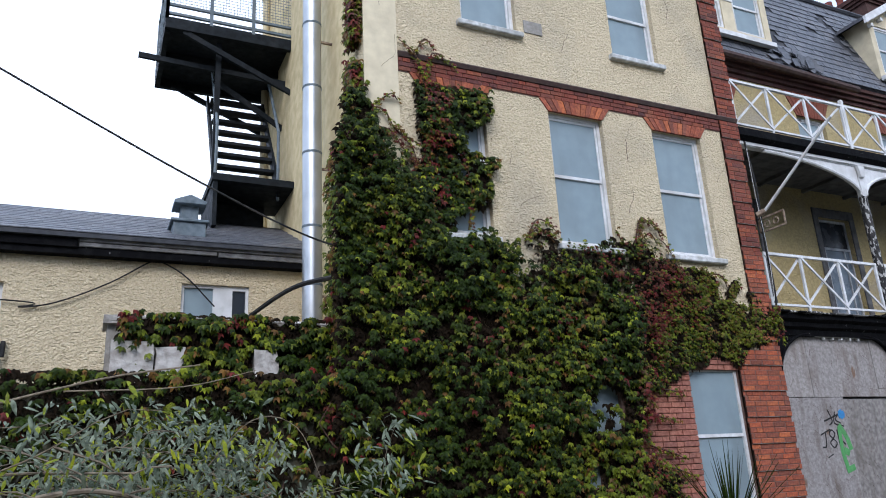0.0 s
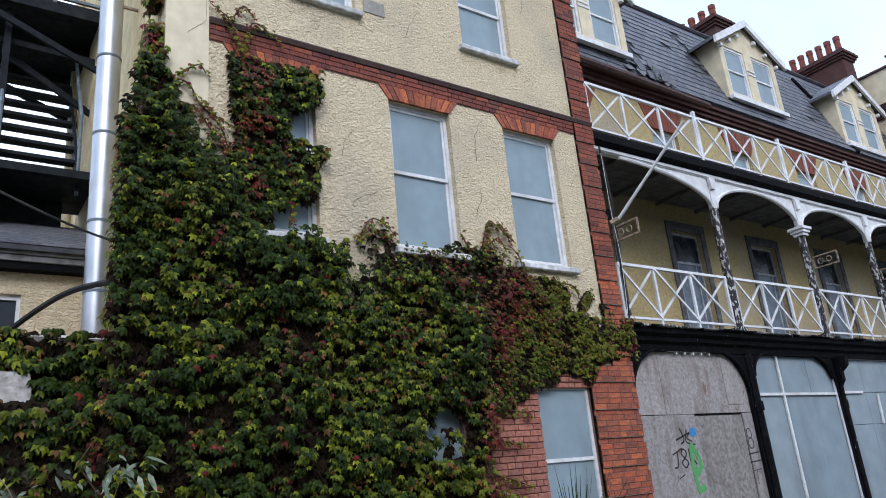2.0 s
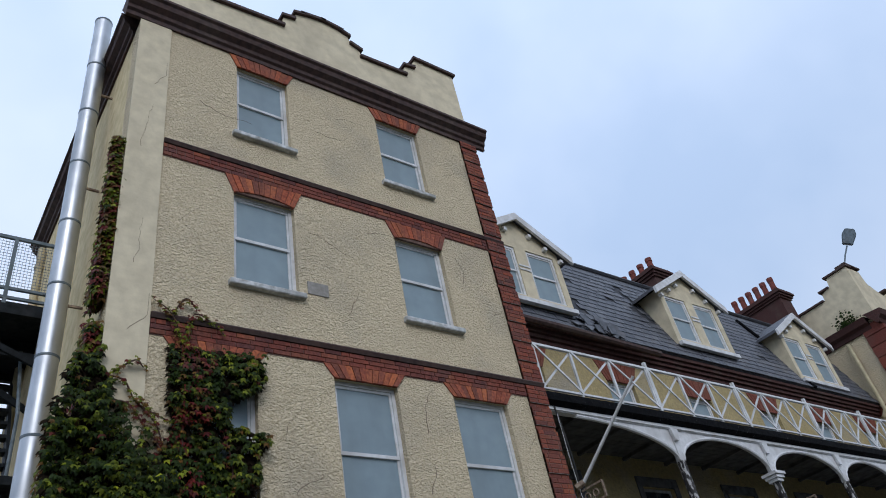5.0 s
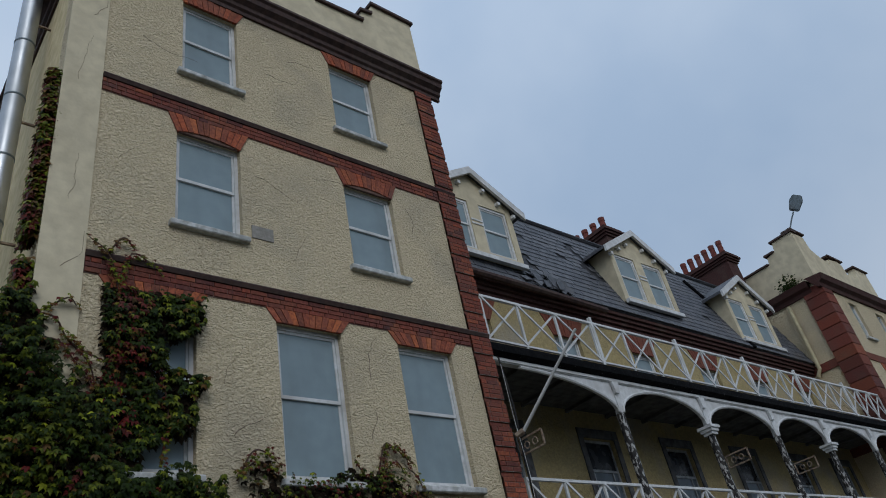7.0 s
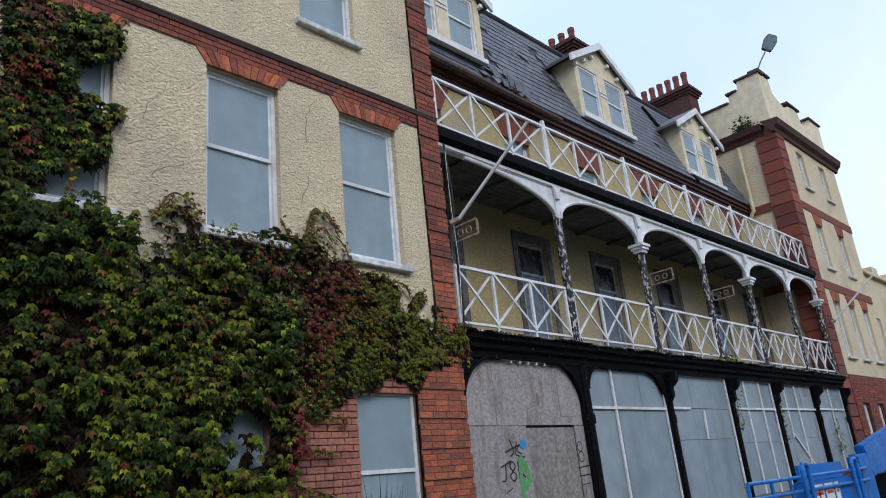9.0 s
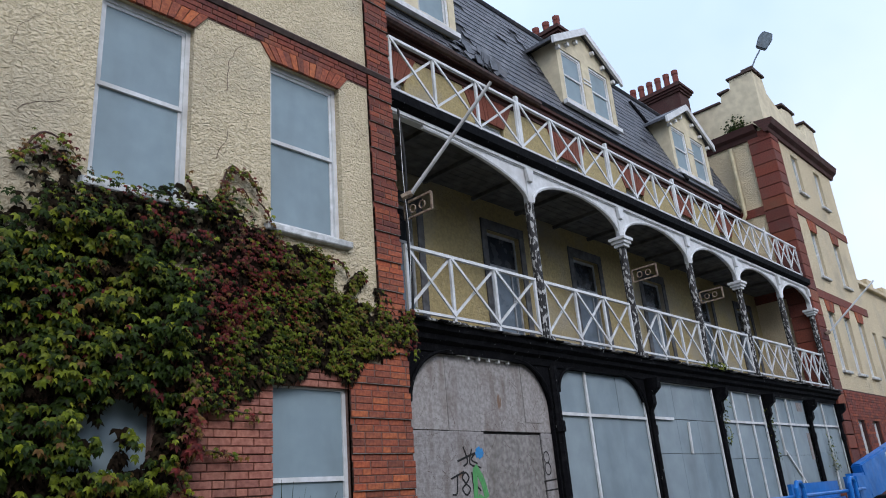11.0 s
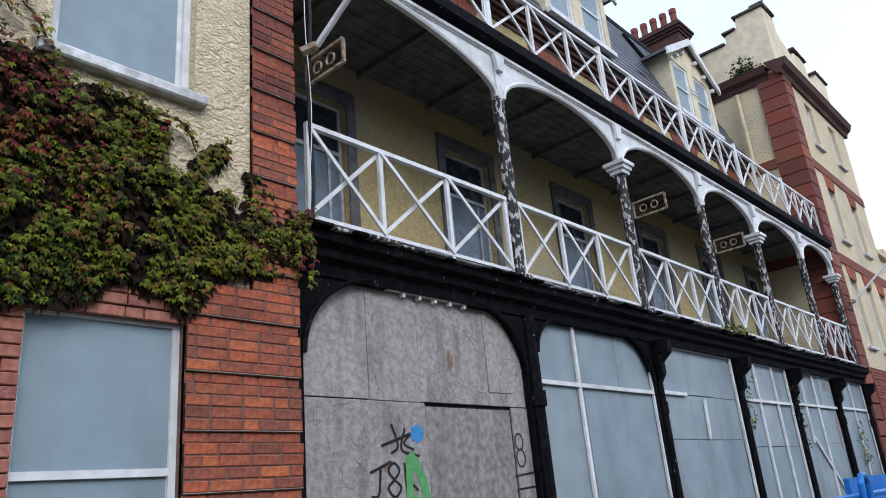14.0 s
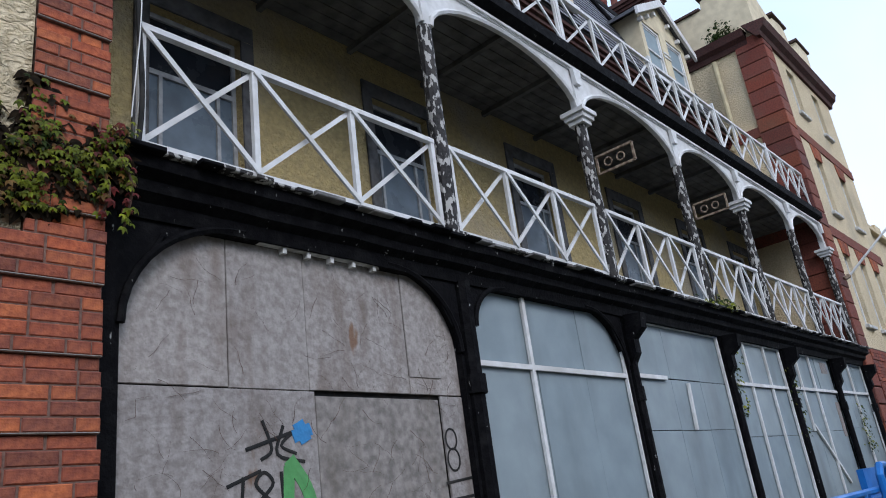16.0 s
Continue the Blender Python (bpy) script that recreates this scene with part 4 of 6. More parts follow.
for i, x in enumerate(POSTS + [24.32]):
    bm = bmesh.new()
    tube(bm, [(x, VY, 3.58), (x + 0.01, VY, 4.4), (x - 0.006, VY, 5.2), (x, VY, 5.84)], 0.072, 10)
    box(bm, x - 0.1, x + 0.1, VY - 0.1, VY + 0.1, 3.58, 3.72)
    part("post", bm, M_PEEL, ver, "post with peeling black and white paint")
    bm = bmesh.new()
    box(bm, x - 0.05, x + 0.05, VY - 0.05, VY + 0.05, 5.84, 6.42)
    prism(bm, [(x - 0.05, 6.2), (x + 0.05, 6.2), (x + 0.09, 6.41), (x - 0.09, 6.41)], VY - 0.10, VY - 0.052)
    if i in (1, 3, 5):
        for k, o in enumerate((0.05, 0.08, 0.11)):
            box(bm, x - 0.05 - o, x + 0.05 + o, VY - 0.05 - o, VY + 0.05 + o, 5.66 + 0.06 * k, 5.715 + 0.06 * k)
    part("capital", bm, M_WHITE, ver, "white moulded capital")
    bm = bmesh.new()
    tube(bm, [(x, VY - 0.02, 0.2), (x, VY - 0.02, 3.28)], 0.075 if i < 1 else 0.05, 8)
    tube(bm, [(x, VY - 0.02, 2.35), (x, VY - 0.02, 2.5)], 0.10 if i < 1 else 0.065, 8)
    part("lower_post", bm, M_BLACK, ver, "black lower post")
    if 1 <= i:
        bm = bmesh.new()
        prism(bm, [(VY - 0.05, 2.75), (VY - 0.12, 2.85), (VY - 0.12, 3.0), (VY - 0.24, 3.1), (VY - 0.26, 3.26), (VY - 0.05, 3.28)], x - 0.06, x + 0.06, "x")
        part("console", bm, M_BLACK, ver, "carved black console")
bm = bmesh.new()
box(bm, 8.74, 8.86, VY - 0.05, VY + 0.08, 0.2, 3.27)
part("wall_post", bm, M_BLACK, ver)
# black arched heads over the first two bays
for a, b, rl, rr, zt in ((8.865, 11.69, 0.78, 0.74, 3.31), (11.85, 14.40, 0.45, 0.68, 3.30)):
    for s in (-1, 1):
        c, r = (a, rl) if s < 0 else (b, rr)
        bm = bmesh.new()
        pts = [(c - s * (r + 0.035) + s * r * math.sin(t), zt - r * 0.85 + r * 0.85 * math.cos(t)) for t in (math.pi / 2 * k / 10 for k in range(11))]
        prism(bm, [*pts, (c, pts[-1][1]), (c, 0.8), (c + s * 0.001, 0.8), (c + s * 0.001, zt), (pts[0][0], zt)], VY - 0.02, VY + 0.06)
        box(bm, min(c, c - s * 0.035), max(c, c - s * 0.035), VY - 0.02, VY + 0.06, 0.8, pts[-1][1])
        tube(bm, [(x, VY - 0.03, z) for x, z in pts], 0.025, 6)
        if r > 0.6:
            tube(bm, [(c - s * (0.10 + 0.045 * k), VY - 0.02, zt - 0.42 + 0.075 * k) for k in range(5)], 0.016, 5)
        part("arch_head", bm, M_BLACK, ver, "black rounded arch head with scroll relief")

# plywood boards of the first bay
boards = thing("boarded_opening", (10.4, 8.14, 0.85), "grey plywood boards closing an arched opening, with graffiti", "boarding")
for x0, x1, z0, z1, y, m in ((8.87, 9.58, 2.345, 3.4, 8.06, M_PLY), (9.586, 10.17, 2.34, 3.4, 8.058, M_PLY), (10.176, 11.095, 2.345, 3.4, 8.062, M_PLY), (11.10, 11.44, 2.47, 3.4, 8.055, M_PLY), (11.10, 11.8, 2.345, 3.4, 8.064, M_PLY),
                             (8.87, 10.21, 0.2, 2.335, 8.06, M_PLY), (10.225, 11.395, 0.2, 2.31, 8.075, M_PLYD), (11.41, 11.8, 0.2, 2.335, 8.06, M_PLY)):
    bm = bmesh.new()
    chamfered(bm, x0, x1, y, y + 0.018, z0, z1, 0.003)
    part("board", bm, m, boards)
bm = bmesh.new()
box(bm, 8.86, 11.85, 8.10, 8.15, 0.2, 3.5)
part("backing", bm, M_RUBBER, boards)
bm = bmesh.new()
box(bm, 9.8, 11.0, 8.0, 8.05, 3.27, 3.30)
for k in range(5):
    box(bm, 9.98 + 0.2 * k, 10.01 + 0.2 * k, 8.0, 8.05, 3.23, 3.27)
part("batten", bm, M_SILL, boards)
# sprayed marks


def stroke(pts, r, m, y=8.057):
    b = bmesh.new()
    line = [(x, y, z) for x, z in pts]
    tube(b, smooth(line, 4) if len(line) > 2 else line, r, 6, 1.0, 0.12)
    part("graffiti", b, m, boards, "sprayed graffiti")


for pts, r in (([(9.55, 1.78), (9.78, 1.86)], 0.022), ([(9.66, 1.83), (9.63, 1.62), (9.55, 1.60)], 0.022), ([(9.80, 1.72), (9.74, 1.79), (9.80, 1.85), (9.86, 1.79), (9.80, 1.72), (9.73, 1.66), (9.80, 1.59), (9.87, 1.66), (9.80, 1.72)], 0.022),
               ([(9.92, 1.85), (9.93, 1.62)], 0.022), ([(10.04, 1.82), (9.94, 1.74), (10.06, 1.63)], 0.022), ([(9.68, 1.98), (10.02, 2.08)], 0.024), ([(9.80, 2.15), (9.86, 1.98), (9.78, 1.92)], 0.022),
               ([(9.95, 2.12), (9.90, 1.95), (10.10, 1.90)], 0.022), ([(10.02, 2.08), (9.93, 2.0), (10.04, 1.95)], 0.02), ([(9.62, 1.45), (9.75, 1.5)], 0.015),
               ([(11.47 + 0.06 * math.sin(2 * math.pi * k / 16) , 1.94 + 0.075 * (1 + math.cos(2 * math.pi * k / 16))) for k in range(17)], 0.016), ([(11.475 + 0.065 * math.sin(2 * math.pi * k / 16), 1.865 + 0.08 * math.cos(2 * math.pi * k / 16)) for k in range(17)], 0.016),
               ([(11.36, 1.70), (11.68, 1.73)], 0.02), ([(11.36, 1.58), (11.68, 1.60)], 0.02), ([(11.40, 1.45), (11.62, 1.47)], 0.012), ([(11.48, 1.45), (11.46, 1.25)], 0.012)):
    stroke(pts, r * 0.58, M_INK)
for pts, r in (([(9.98, 1.92), (10.10, 1.75), (10.16, 1.55)], 0.05), ([(9.98, 1.88), (9.96, 1.55), (10.0, 1.3)], 0.045), ([(10.0, 1.55), (10.1, 1.5)], 0.06), ([(9.97, 1.25), (10.16, 1.3)], 0.05)):
    stroke(pts, r, M_GREEN, 8.0585)
for pts, r in (([(10.06, 2.14), (10.12, 2.02)], 0.05), ([(10.02, 2.05), (10.16, 2.1)], 0.045)):
    stroke(pts, r, M_BLUE, 8.0585)

bm = bmesh.new()
for k in range(150):
    x, z = random.uniform(8.95, 11.6), random.uniform(1.0, 3.1)
    d = random.uniform(0, 6.28)
    pts = [(x, 8.052, z)]
    for j in range(5):
        d += random.uniform(-0.45, 0.45)
        x, z = min(max(x + 0.045 * math.cos(d), 9.02), 11.68), min(z + 0.035 * math.sin(d), 3.25)
        pts.append((x, 8.052, z))
    tube(bm, pts, random.uniform(0.0006, 0.0018), 4, 0.4)
o = part("dead_tendrils", bm, M_STEM, boards, "dead creeper tracery")
o["kind"] = "stuff"

# sheeted bays with white battens
for i in range(1, 6):
    a, b = EDGES[i] + 0.07, EDGES[i + 1] - 0.07
    bay = thing("sheeted_bay", ((a + b) / 2, 8.14, 0.85), "verandah bay closed with blue-grey metal sheets and white battens", "boarding", "sheeted verandah bays")
    cuts = [a, a + (b - a) * 0.36, a + (b - a) * 0.68, b]
    zb = (0, 0.2, 0.35, 0.45, 0.6, 1.0)[i]
    zc = [zb, 2.64, 3.30] if i == 1 else [zb, 1.95 + 0.05 * (i % 3), 2.64, 3.30]
    for u0, u1 in zip(cuts, cuts[1:]):
        for z0, z1 in zip(zc, zc[1:]):
            bm = bmesh.new()
            chamfered(bm, u0 + random.uniform(0.001, 0.006), u1 - random.uniform(0.001, 0.006), 8.06 + 0.012 * random.random(), 8.08, z0 + random.uniform(0.0, 0.006), z1 - random.uniform(0.0, 0.006), 0.003)
            part("sheet", bm, M_SHEET2, bay)
    bm = bmesh.new()
    box(bm, a, b, 8.10, 8.15, 0.2, 3.4)
    part("backing", bm, M_RUBBER, bay)
    battens = {1: [(12.66, 12.66, zb, 3.32), (a, b, 2.62, 2.62), (14.36, 14.36, zb, 3.0), (12.6, 13.7, 3.3, 3.3)],
               2: [(a + 0.02, a + 0.75, 2.64, 2.64), (a + 1.25, a + 1.3, 2.05, 2.6), (a, b, 3.28, 3.28), (b - 0.03, b - 0.03, zb, 3.28)],
               3: [(a, b, 2.66, 2.66), (a, b, 3.28, 3.28), (a + 0.75, a + 0.75, zb, 3.28), (a + 1.55, a + 1.55, zb, 3.28), (b - 0.03, b - 0.03, zb, 3.28)],
               4: [(a, b, 2.68, 2.68), (a, b, 3.28, 3.28), (a + 0.6, a + 0.6, 2.0, 3.28), (a + 1.3, a + 1.3, zb, 3.28), (a + 0.65, a + 1.75, 2.1, 1.15)],
               5: [(a, b, 2.7, 2.7), (a, b, 3.28, 3.28), (a + 1.1, a + 1.1, zb, 3.28), (b - 0.03, b - 0.03, zb, 3.28)]}[i]
    for x0, x1, z0, z1 in battens:
        bm = bmesh.new()
        bar(bm, (x0, 8.04, z0), (x1, 8.04, z1), 0.045, 0.03)
        part("batten", bm, M_WHITE, bay)
    if i == 4:
        bm = bmesh.new()
        box(bm, b - 0.5, b - 0.15, 8.105, 8.058, 3.0, 3.2)
        part("torn_notice", bm, M_PLY, bay, "torn paper notice")
        bm = bmesh.new()
        box(bm, b - 0.2, b - 0.02, 8.105, 8.058, 1.9, 2.5)
        part("torn_notice", bm, M_PLY, bay, "torn paper notice")
bm = bmesh.new()
row = 0
for r in range(4):
    for a, b in course(22.3, 24.38, r):
        chamfered(bm, a, b, VY - 0.03, VY + 0.06, 0.82 + r * 0.0725, 0.885 + r * 0.0725, 0.005)
o = part("plinth_bricks", bm, M_BRICKS, ver, "low red brick plinth")
o["kind"] = "stuff"

# hanging sign frames and flagpoles
def sign_frame(x, y0, y1, z):
    s = thing("sign_bracket", (x, y0, z), "rusty rectangular iron sign frame projecting from a post", "sign bracket", "rusty sign brackets")
    bm = bmesh.new()
    bar(bm, (x, y0, z), (x, y1, z), 0.025, 0.025)
    bar(bm, (x, y0, z + 0.22), (x, y1, z + 0.22), 0.025, 0.025)
    bar(bm, (x, y1, z), (x, y1, z + 0.22), 0.025, 0.025)
    bar(bm, (x, y0, z), (x, y0, z + 0.22), 0.025, 0.025)
    part("frame", bm, M_RUST, s)
    bm = bmesh.new()
    for k in (0.3, 0.65):
        yc = y0 + (y1 - y0) * k
        tube(bm, [(x, yc + 0.05 * math.cos(t), z + 0.11 + 0.05 * math.sin(t)) for t in (math.pi * j / 5 for j in range(11))], 0.01, 5)
    part("scroll", bm, M_RUST, s)


sign_frame(8.95, 7.92, 7.45, 4.88)
sign_frame(14.5, 7.92, 7.45, 4.98)
sign_frame(17.16, 7.92, 7.45, 4.98)


def flagpole(x, y, z, dx, dy, dz):
    f = thing("flagpole", (x, y, z), "white flagpole leaning out from the wall", "flagpole", "white flagpoles")
    bm = bmesh.new()
    tube(bm, [(x, y, z), (x + dx, y + dy, z + dz)], 0.027, 8, 0.8)
    part("pole", bm, M_WHITE, f)
    bm = bmesh.new()
    tube(bm, [(x - 0.08, y + 0.1, z - 0.05), (x, y, z)], 0.05, 6)
    part("socket", bm, M_RUST, f)


flagpole(8.95, 7.78, 5.2, 0.2, -1.28, 1.05)
flagpole(24.6, 7.75, 5.2, 0.3, -1.3, 1.15)

# ---- annexe, garden walls, fire escape and flue ----
AY = 10.3
annexe = thing("annexe", (-2.5, 11.5, 0.85), "low cream rendered annexe with a dark slate roof", "building")
bm = bmesh.new()
wall(bm, -9.0, 2.44, 0.6, 4.36, AY, 0.3, [(0.58, 1.48, 3.3, 4.04), (-2.38, -1.5, 3.0, 3.94)])
part("wall", bm, M_RENDER, annexe, "cream roughcast annexe wall with stains")
bm = bmesh.new()
wall(bm, 0.58, 1.48, 3.3, 4.04, AY + 0.05, 0.08, [(0.62, 1.0, 3.32, 4.0), (1.26, 1.44, 3.6, 3.98)])
win = part("window", bm, M_WHITE, annexe, "white-framed window, one pane boarded")
bm = bmesh.new()
box(bm, 0.61, 1.01, AY + 0.09, AY + 0.11, 3.31, 4.01)
part("pane", bm, M_SHEET, win)
bm = bmesh.new()
box(bm, 1.25, 1.45, AY + 0.09, AY + 0.11, 3.31, 4.01)
part("pane", bm, M_DARK, win)
sash(annexe, -2.38, -1.5, 3.0, 3.94, AY)
# black colour stands in for the shadow below the roof edge
bm = bmesh.new()
box(bm, -9.0, 2.36, AY - 0.16, AY - 0.001, 4.30, 4.40)
part("soffit_board", bm, M_BLACK, annexe, "eaves board coloured black for the shadow under the eaves")
for x0, x1, z0, z1, y, mt in ((-9.0, -0.72, 4.38, 4.50, 0.20, M_BLACK), (-0.70, 1.0, 4.40, 4.455, 0.19, M_OLDW), (-0.70, 2.36, 4.462, 4.53, 0.21, M_OLDW), (1.02, 2.36, 4.385, 4.455, 0.185, M_OLDW)):
    bm = bmesh.new()
    chamfered(bm, x0, x1, AY - y, AY - 0.161, z0, z1, 0.006)
    part("fascia_board", bm, mt, annexe, "black eaves gutter board" if x0 < -5 else "peeling grey-white fascia board")
bm = bmesh.new()
prism(bm, [(AY - 0.26, 4.50), (AY - 0.26, 4.56), (12.5, 5.72), (15.0, 4.4), (15.0, 4.34), (12.5, 5.64)], -9.0, 2.44, "x")
aroof = part("roof", bm, M_ROOFD, annexe, "wet dark slate roof")
bm = bmesh.new()
s = Vector((0, 12.5 - AY + 0.26, 1.16)).normalized()
for r in range(12):
    x = -9.0 + (0.15 if r % 2 else 0)
    while x < 2.3:
        o = Vector((x, AY - 0.27, 4.565)) + s * (0.2 * r) + Vector((0, 0, 0.012 + 0.004 * random.random()))
        v = [bm.verts.new(q) for q in (o, o + Vector((0.29, 0, 0)), o + Vector((0.29, 0, -0.006)) + s * 0.21, o + s * 0.21 + Vector((0, 0, -0.006)))]
        bm.faces.new(v)
        w = [bm.verts.new(q - Vector((0, 0, 0.012))) for q in (o, o + Vector((0.29, 0, 0)))]
        bm.faces.new((w[0], w[1], v[1], v[0]))
        x += 0.295
o = part("slating", bm, M_SLATES, aroof)
o["kind"] = "stuff"
annexe.location.z += 0.13
bm = bmesh.new()
box(bm, 0.44, 0.88, 10.44, 10.88, 4.80, 5.10)
box(bm, 0.40, 0.92, 10.40, 10.92, 5.10, 5.14)
box(bm, 0.54, 0.78, 10.54, 10.78, 5.14, 5.40)
prism(bm, [(0.44, 5.38), (0.88, 5.38), (0.88, 5.43), (0.66, 5.52), (0.44, 5.43)], 10.44, 10.88)
bmesh.ops.bevel(bm, geom=bm.edges[:], offset=0.008, segments=1, affect="EDGES")
solo("roof_vent", bm, M_GALV, "grey metal ventilator cowl on the slate roof", "roof vent")

gwall = thing("garden_wall", (0.9, 8.5, 0.85), "low garden wall buried in creeper with pale stones showing", "wall")
bm = bmesh.new()
box(bm, -0.32, 2.43, 8.42, 8.75, 0.7, 3.18)
part("masonry", bm, M_BLOTCH, gwall)
bm = bmesh.new()
box(bm, -0.36, 2.43, 8.34, 8.82, 3.18, 3.27)
bmesh.ops.subdivide_edges(bm, edges=bm.edges[:], cuts=5)
for v in bm.verts:
    v.co += Vector((0, 0.05, 0.03)) * noise.noise(v.co * 2.3)
part("coping", bm, M_STONE, gwall, "crumbling stone coping")
for x0, x1, z0, z1 in ((-0.27, 0.13, 2.55, 2.98), (0.15, 0.44, 2.58, 2.93), (1.17, 1.42, 2.62, 2.90)):
    bm = bmesh.new()
    box(bm, x0, x1, 8.22, 8.45, z0, z1)
    bmesh.ops.subdivide_edges(bm, edges=bm.edges[:], cuts=3)
    for v in bm.verts:
        v.co += Vector((0.03 * noise.noise(v.co * 7), 0.03 * noise.noise(v.co * 6 + Vector((5, 0, 0))), 0.03 * noise.noise(v.co * 5 + Vector((0, 9, 0)))))
    part("stone", bm, M_STONE, gwall, "pale lichen-spotted stone")
bm = bmesh.new()
box(bm, -9.0, 2.2, 7.98, 8.3, 0.7, 2.5)
solo("retaining_wall", bm, M_GROUND, "low retaining wall under dense creeper", "wall")

esc = thing("fire_escape", (1.2, 11.0, 4.9), "dark steel fire escape with platform, stair and mesh guard rail", "fire escape")
bm = bmesh.new()
box(bm, 0.08, 2.06, 10.2, 12.1, 7.93, 7.98)
part("platform", bm, M_STEEL, esc, "dark steel platform")
for y in (10.2, 11.1, 12.0):
    bm = bmesh.new()
    box(bm, 0.08, 2.06, y, y + 0.08, 7.80, 7.93)
    part("beam", bm, M_STEEL, esc)
bm = bmesh.new()
box(bm, 0.08, 0.16, 10.28, 12.0, 7.78, 7.93)
part("beam", bm, M_STEEL, esc)
for p, q in (((0.35, 10.25, 7.8), (2.08, 10.25, 7.05)), ((0.35, 11.9, 7.8), (2.08, 11.9, 7.05)), ((-0.25, 10.6, 7.5), (2.06, 10.6, 7.42)), ((0.9, 10.4, 7.8), (0.9, 10.4, 5.0)), ((0.9, 10.8, 7.4), (2.06, 10.8, 6.7))):
    bm = bmesh.new()
    bar(bm, p, q, 0.08, 0.05)
    part("brace", bm, M_STEEL, esc)
for x0, x1, y0, y1 in ((0.1, 2.04, 10.22, 10.22), (0.1, 0.1, 10.22, 12.05)):
    for z in (8.05, 8.2, 9.05):
        bm = bmesh.new()
        bar(bm, (x0, y0, z), (x1, y1, z), 0.04 if z < 9 else 0.05, 0.04)
        part("rail", bm, M_GALV, esc)
    n = 3
    for k in range(n + 1):
        t = k / n
        bm = bmesh.new()
        bar(bm, (x0 + (x1 - x0) * t, y0 + (y1 - y0) * t, 7.95), (x0 + (x1 - x0) * t, y0 + (y1 - y0) * t, 9.06), 0.05, 0.05)
        part("baluster", bm, M_GALV, esc)
    bm = bmesh.new()
    for k in range(46):
        t = k / 45
        bar(bm, (x0 + (x1 - x0) * t, y0 + (y1 - y0) * t, 8.2), (x0 + (x1 - x0) * t, y0 + (y1 - y0) * t, 9.0), 0.005, 0.005)
    for k in range(16):
        z = 8.22 + 0.05 * k
        bar(bm, (x0, y0, z), (x1, y1, z), 0.005, 0.005)
    o = part("mesh_infill", bm, M_GALV, esc, "fine wire mesh")
    o["kind"] = "stuff"
for k in range(8):
    t = k / 7
    y, z = 11.35 - 1.0 * t, 7.35 - 1.75 * t
    bm = bmesh.new()
    box(bm, 0.93, 1.80, y - 0.075, y + 0.075, z - 0.045, z)
    part("tread", bm, M_STEEL, esc)
for x in (0.9, 1.82):
    bm = bmesh.new()
    prism(bm, [(11.5, 7.5), (11.5, 7.3), (10.3, 5.35), (10.15, 5.35), (10.15, 5.5)], x - 0.02, x + 0.02, "x")
    part("stringer", bm, M_STEEL, esc)
    bm = bmesh.new()
    tube(bm, [(x, 11.5, 8.4), (x, 10.25, 6.4), (x, 10.25, 5.3)], 0.025, 6)
    part("handrail", bm, M_GALV, esc)
bm = bmesh.new()
box(bm, 0.82, 2.05, 9.95, 11.2, 5.40, 5.50)
part("landing", bm, M_STEEL, esc, "dark steel landing")
bm = bmesh.new()
box(bm, 0.84, 0.9, 9.98, 11.2, 4.75, 5.40)
part("side_plate", bm, M_STEEL, esc)
bm = bmesh.new()
box(bm, 0.9, 1.75, 10.9, 10.95, 4.9, 5.40)
part("back_plate", bm, M_STEEL, esc)
bm = bmesh.new()
for k in range(14):
    bar(bm, (2.03, 10.0 + 0.08 * k, 5.5), (2.03, 10.0 + 0.08 * k, 6.4), 0.006, 0.006)
for k in range(12):
    bar(bm, (2.03, 10.0, 5.5 + 0.08 * k), (2.03, 11.05, 5.5 + 0.08 * k), 0.006, 0.006)
o = part("mesh_infill", bm, M_GALV, esc)
o["kind"] = "stuff"

# the stair stands a little further back and larger than drawn above
esc.location, esc.scale = (1.49, 12.63, 5.62), (1.12, 1.155, 1.165)

flue = thing("flue_pipe", (2.08, 9.2, 3.2), "tall brushed steel flue pipe strapped beside the wall", "flue pipe")
zs = [2.9, 3.95, 4.75, 5.82, 6.83, 7.86, 8.9, 10.0, 11.1, 12.2, 13.4]
for a, b in zip(zs, zs[1:]):
    bm = bmesh.new()
    tube(bm, [(2.08, 9.2, a), (2.08, 9.2, b - 0.012)], 0.132, 24)
    bmesh.ops.delete(bm, geom=[f for f in bm.faces if len(f.verts) > 4], context="FACES_ONLY")
    o = part("pipe_section", bm, M_FLUE, flue)
    o.data.polygons.foreach_set("use_smooth", [True] * len(o.data.polygons))
    bm = bmesh.new()
    tube(bm, [(2.08, 9.2, b - 0.03), (2.08, 9.2, b)], 0.138, 24)
    part("joint_band", bm, M_GALV, flue)
for z in (3.8, 5.6, 7.6, 9.6, 11.6):
    bm = bmesh.new()
    bar(bm, (2.18, 9.2, z), (2.46, 9.2, z), 0.03, 0.03)
    part("wall_bracket", bm, M_RUST, flue)
bm = bmesh.new()
tube(bm, [(2.25, 13.6, 5.1), (2.3, 13.6, 5.3), (2.3, 13.6, 11.8)], 0.07, 10)
for z in (6, 7.2, 8.6, 10, 11.3):
    tube(bm, [(2.3, 13.6, z), (2.3, 13.6, z + 0.08)], 0.085, 10)
solo("soil_pipe", bm, M_CREAMP, "cream-painted soil pipe on the side wall", "pipe")


def cable(name, pts, r, label, m=None):
    b = bmesh.new()
    tube(b, smooth(pts, 8), r, 6)
    solo(name, b, m or M_RUBBER, label, "cable")


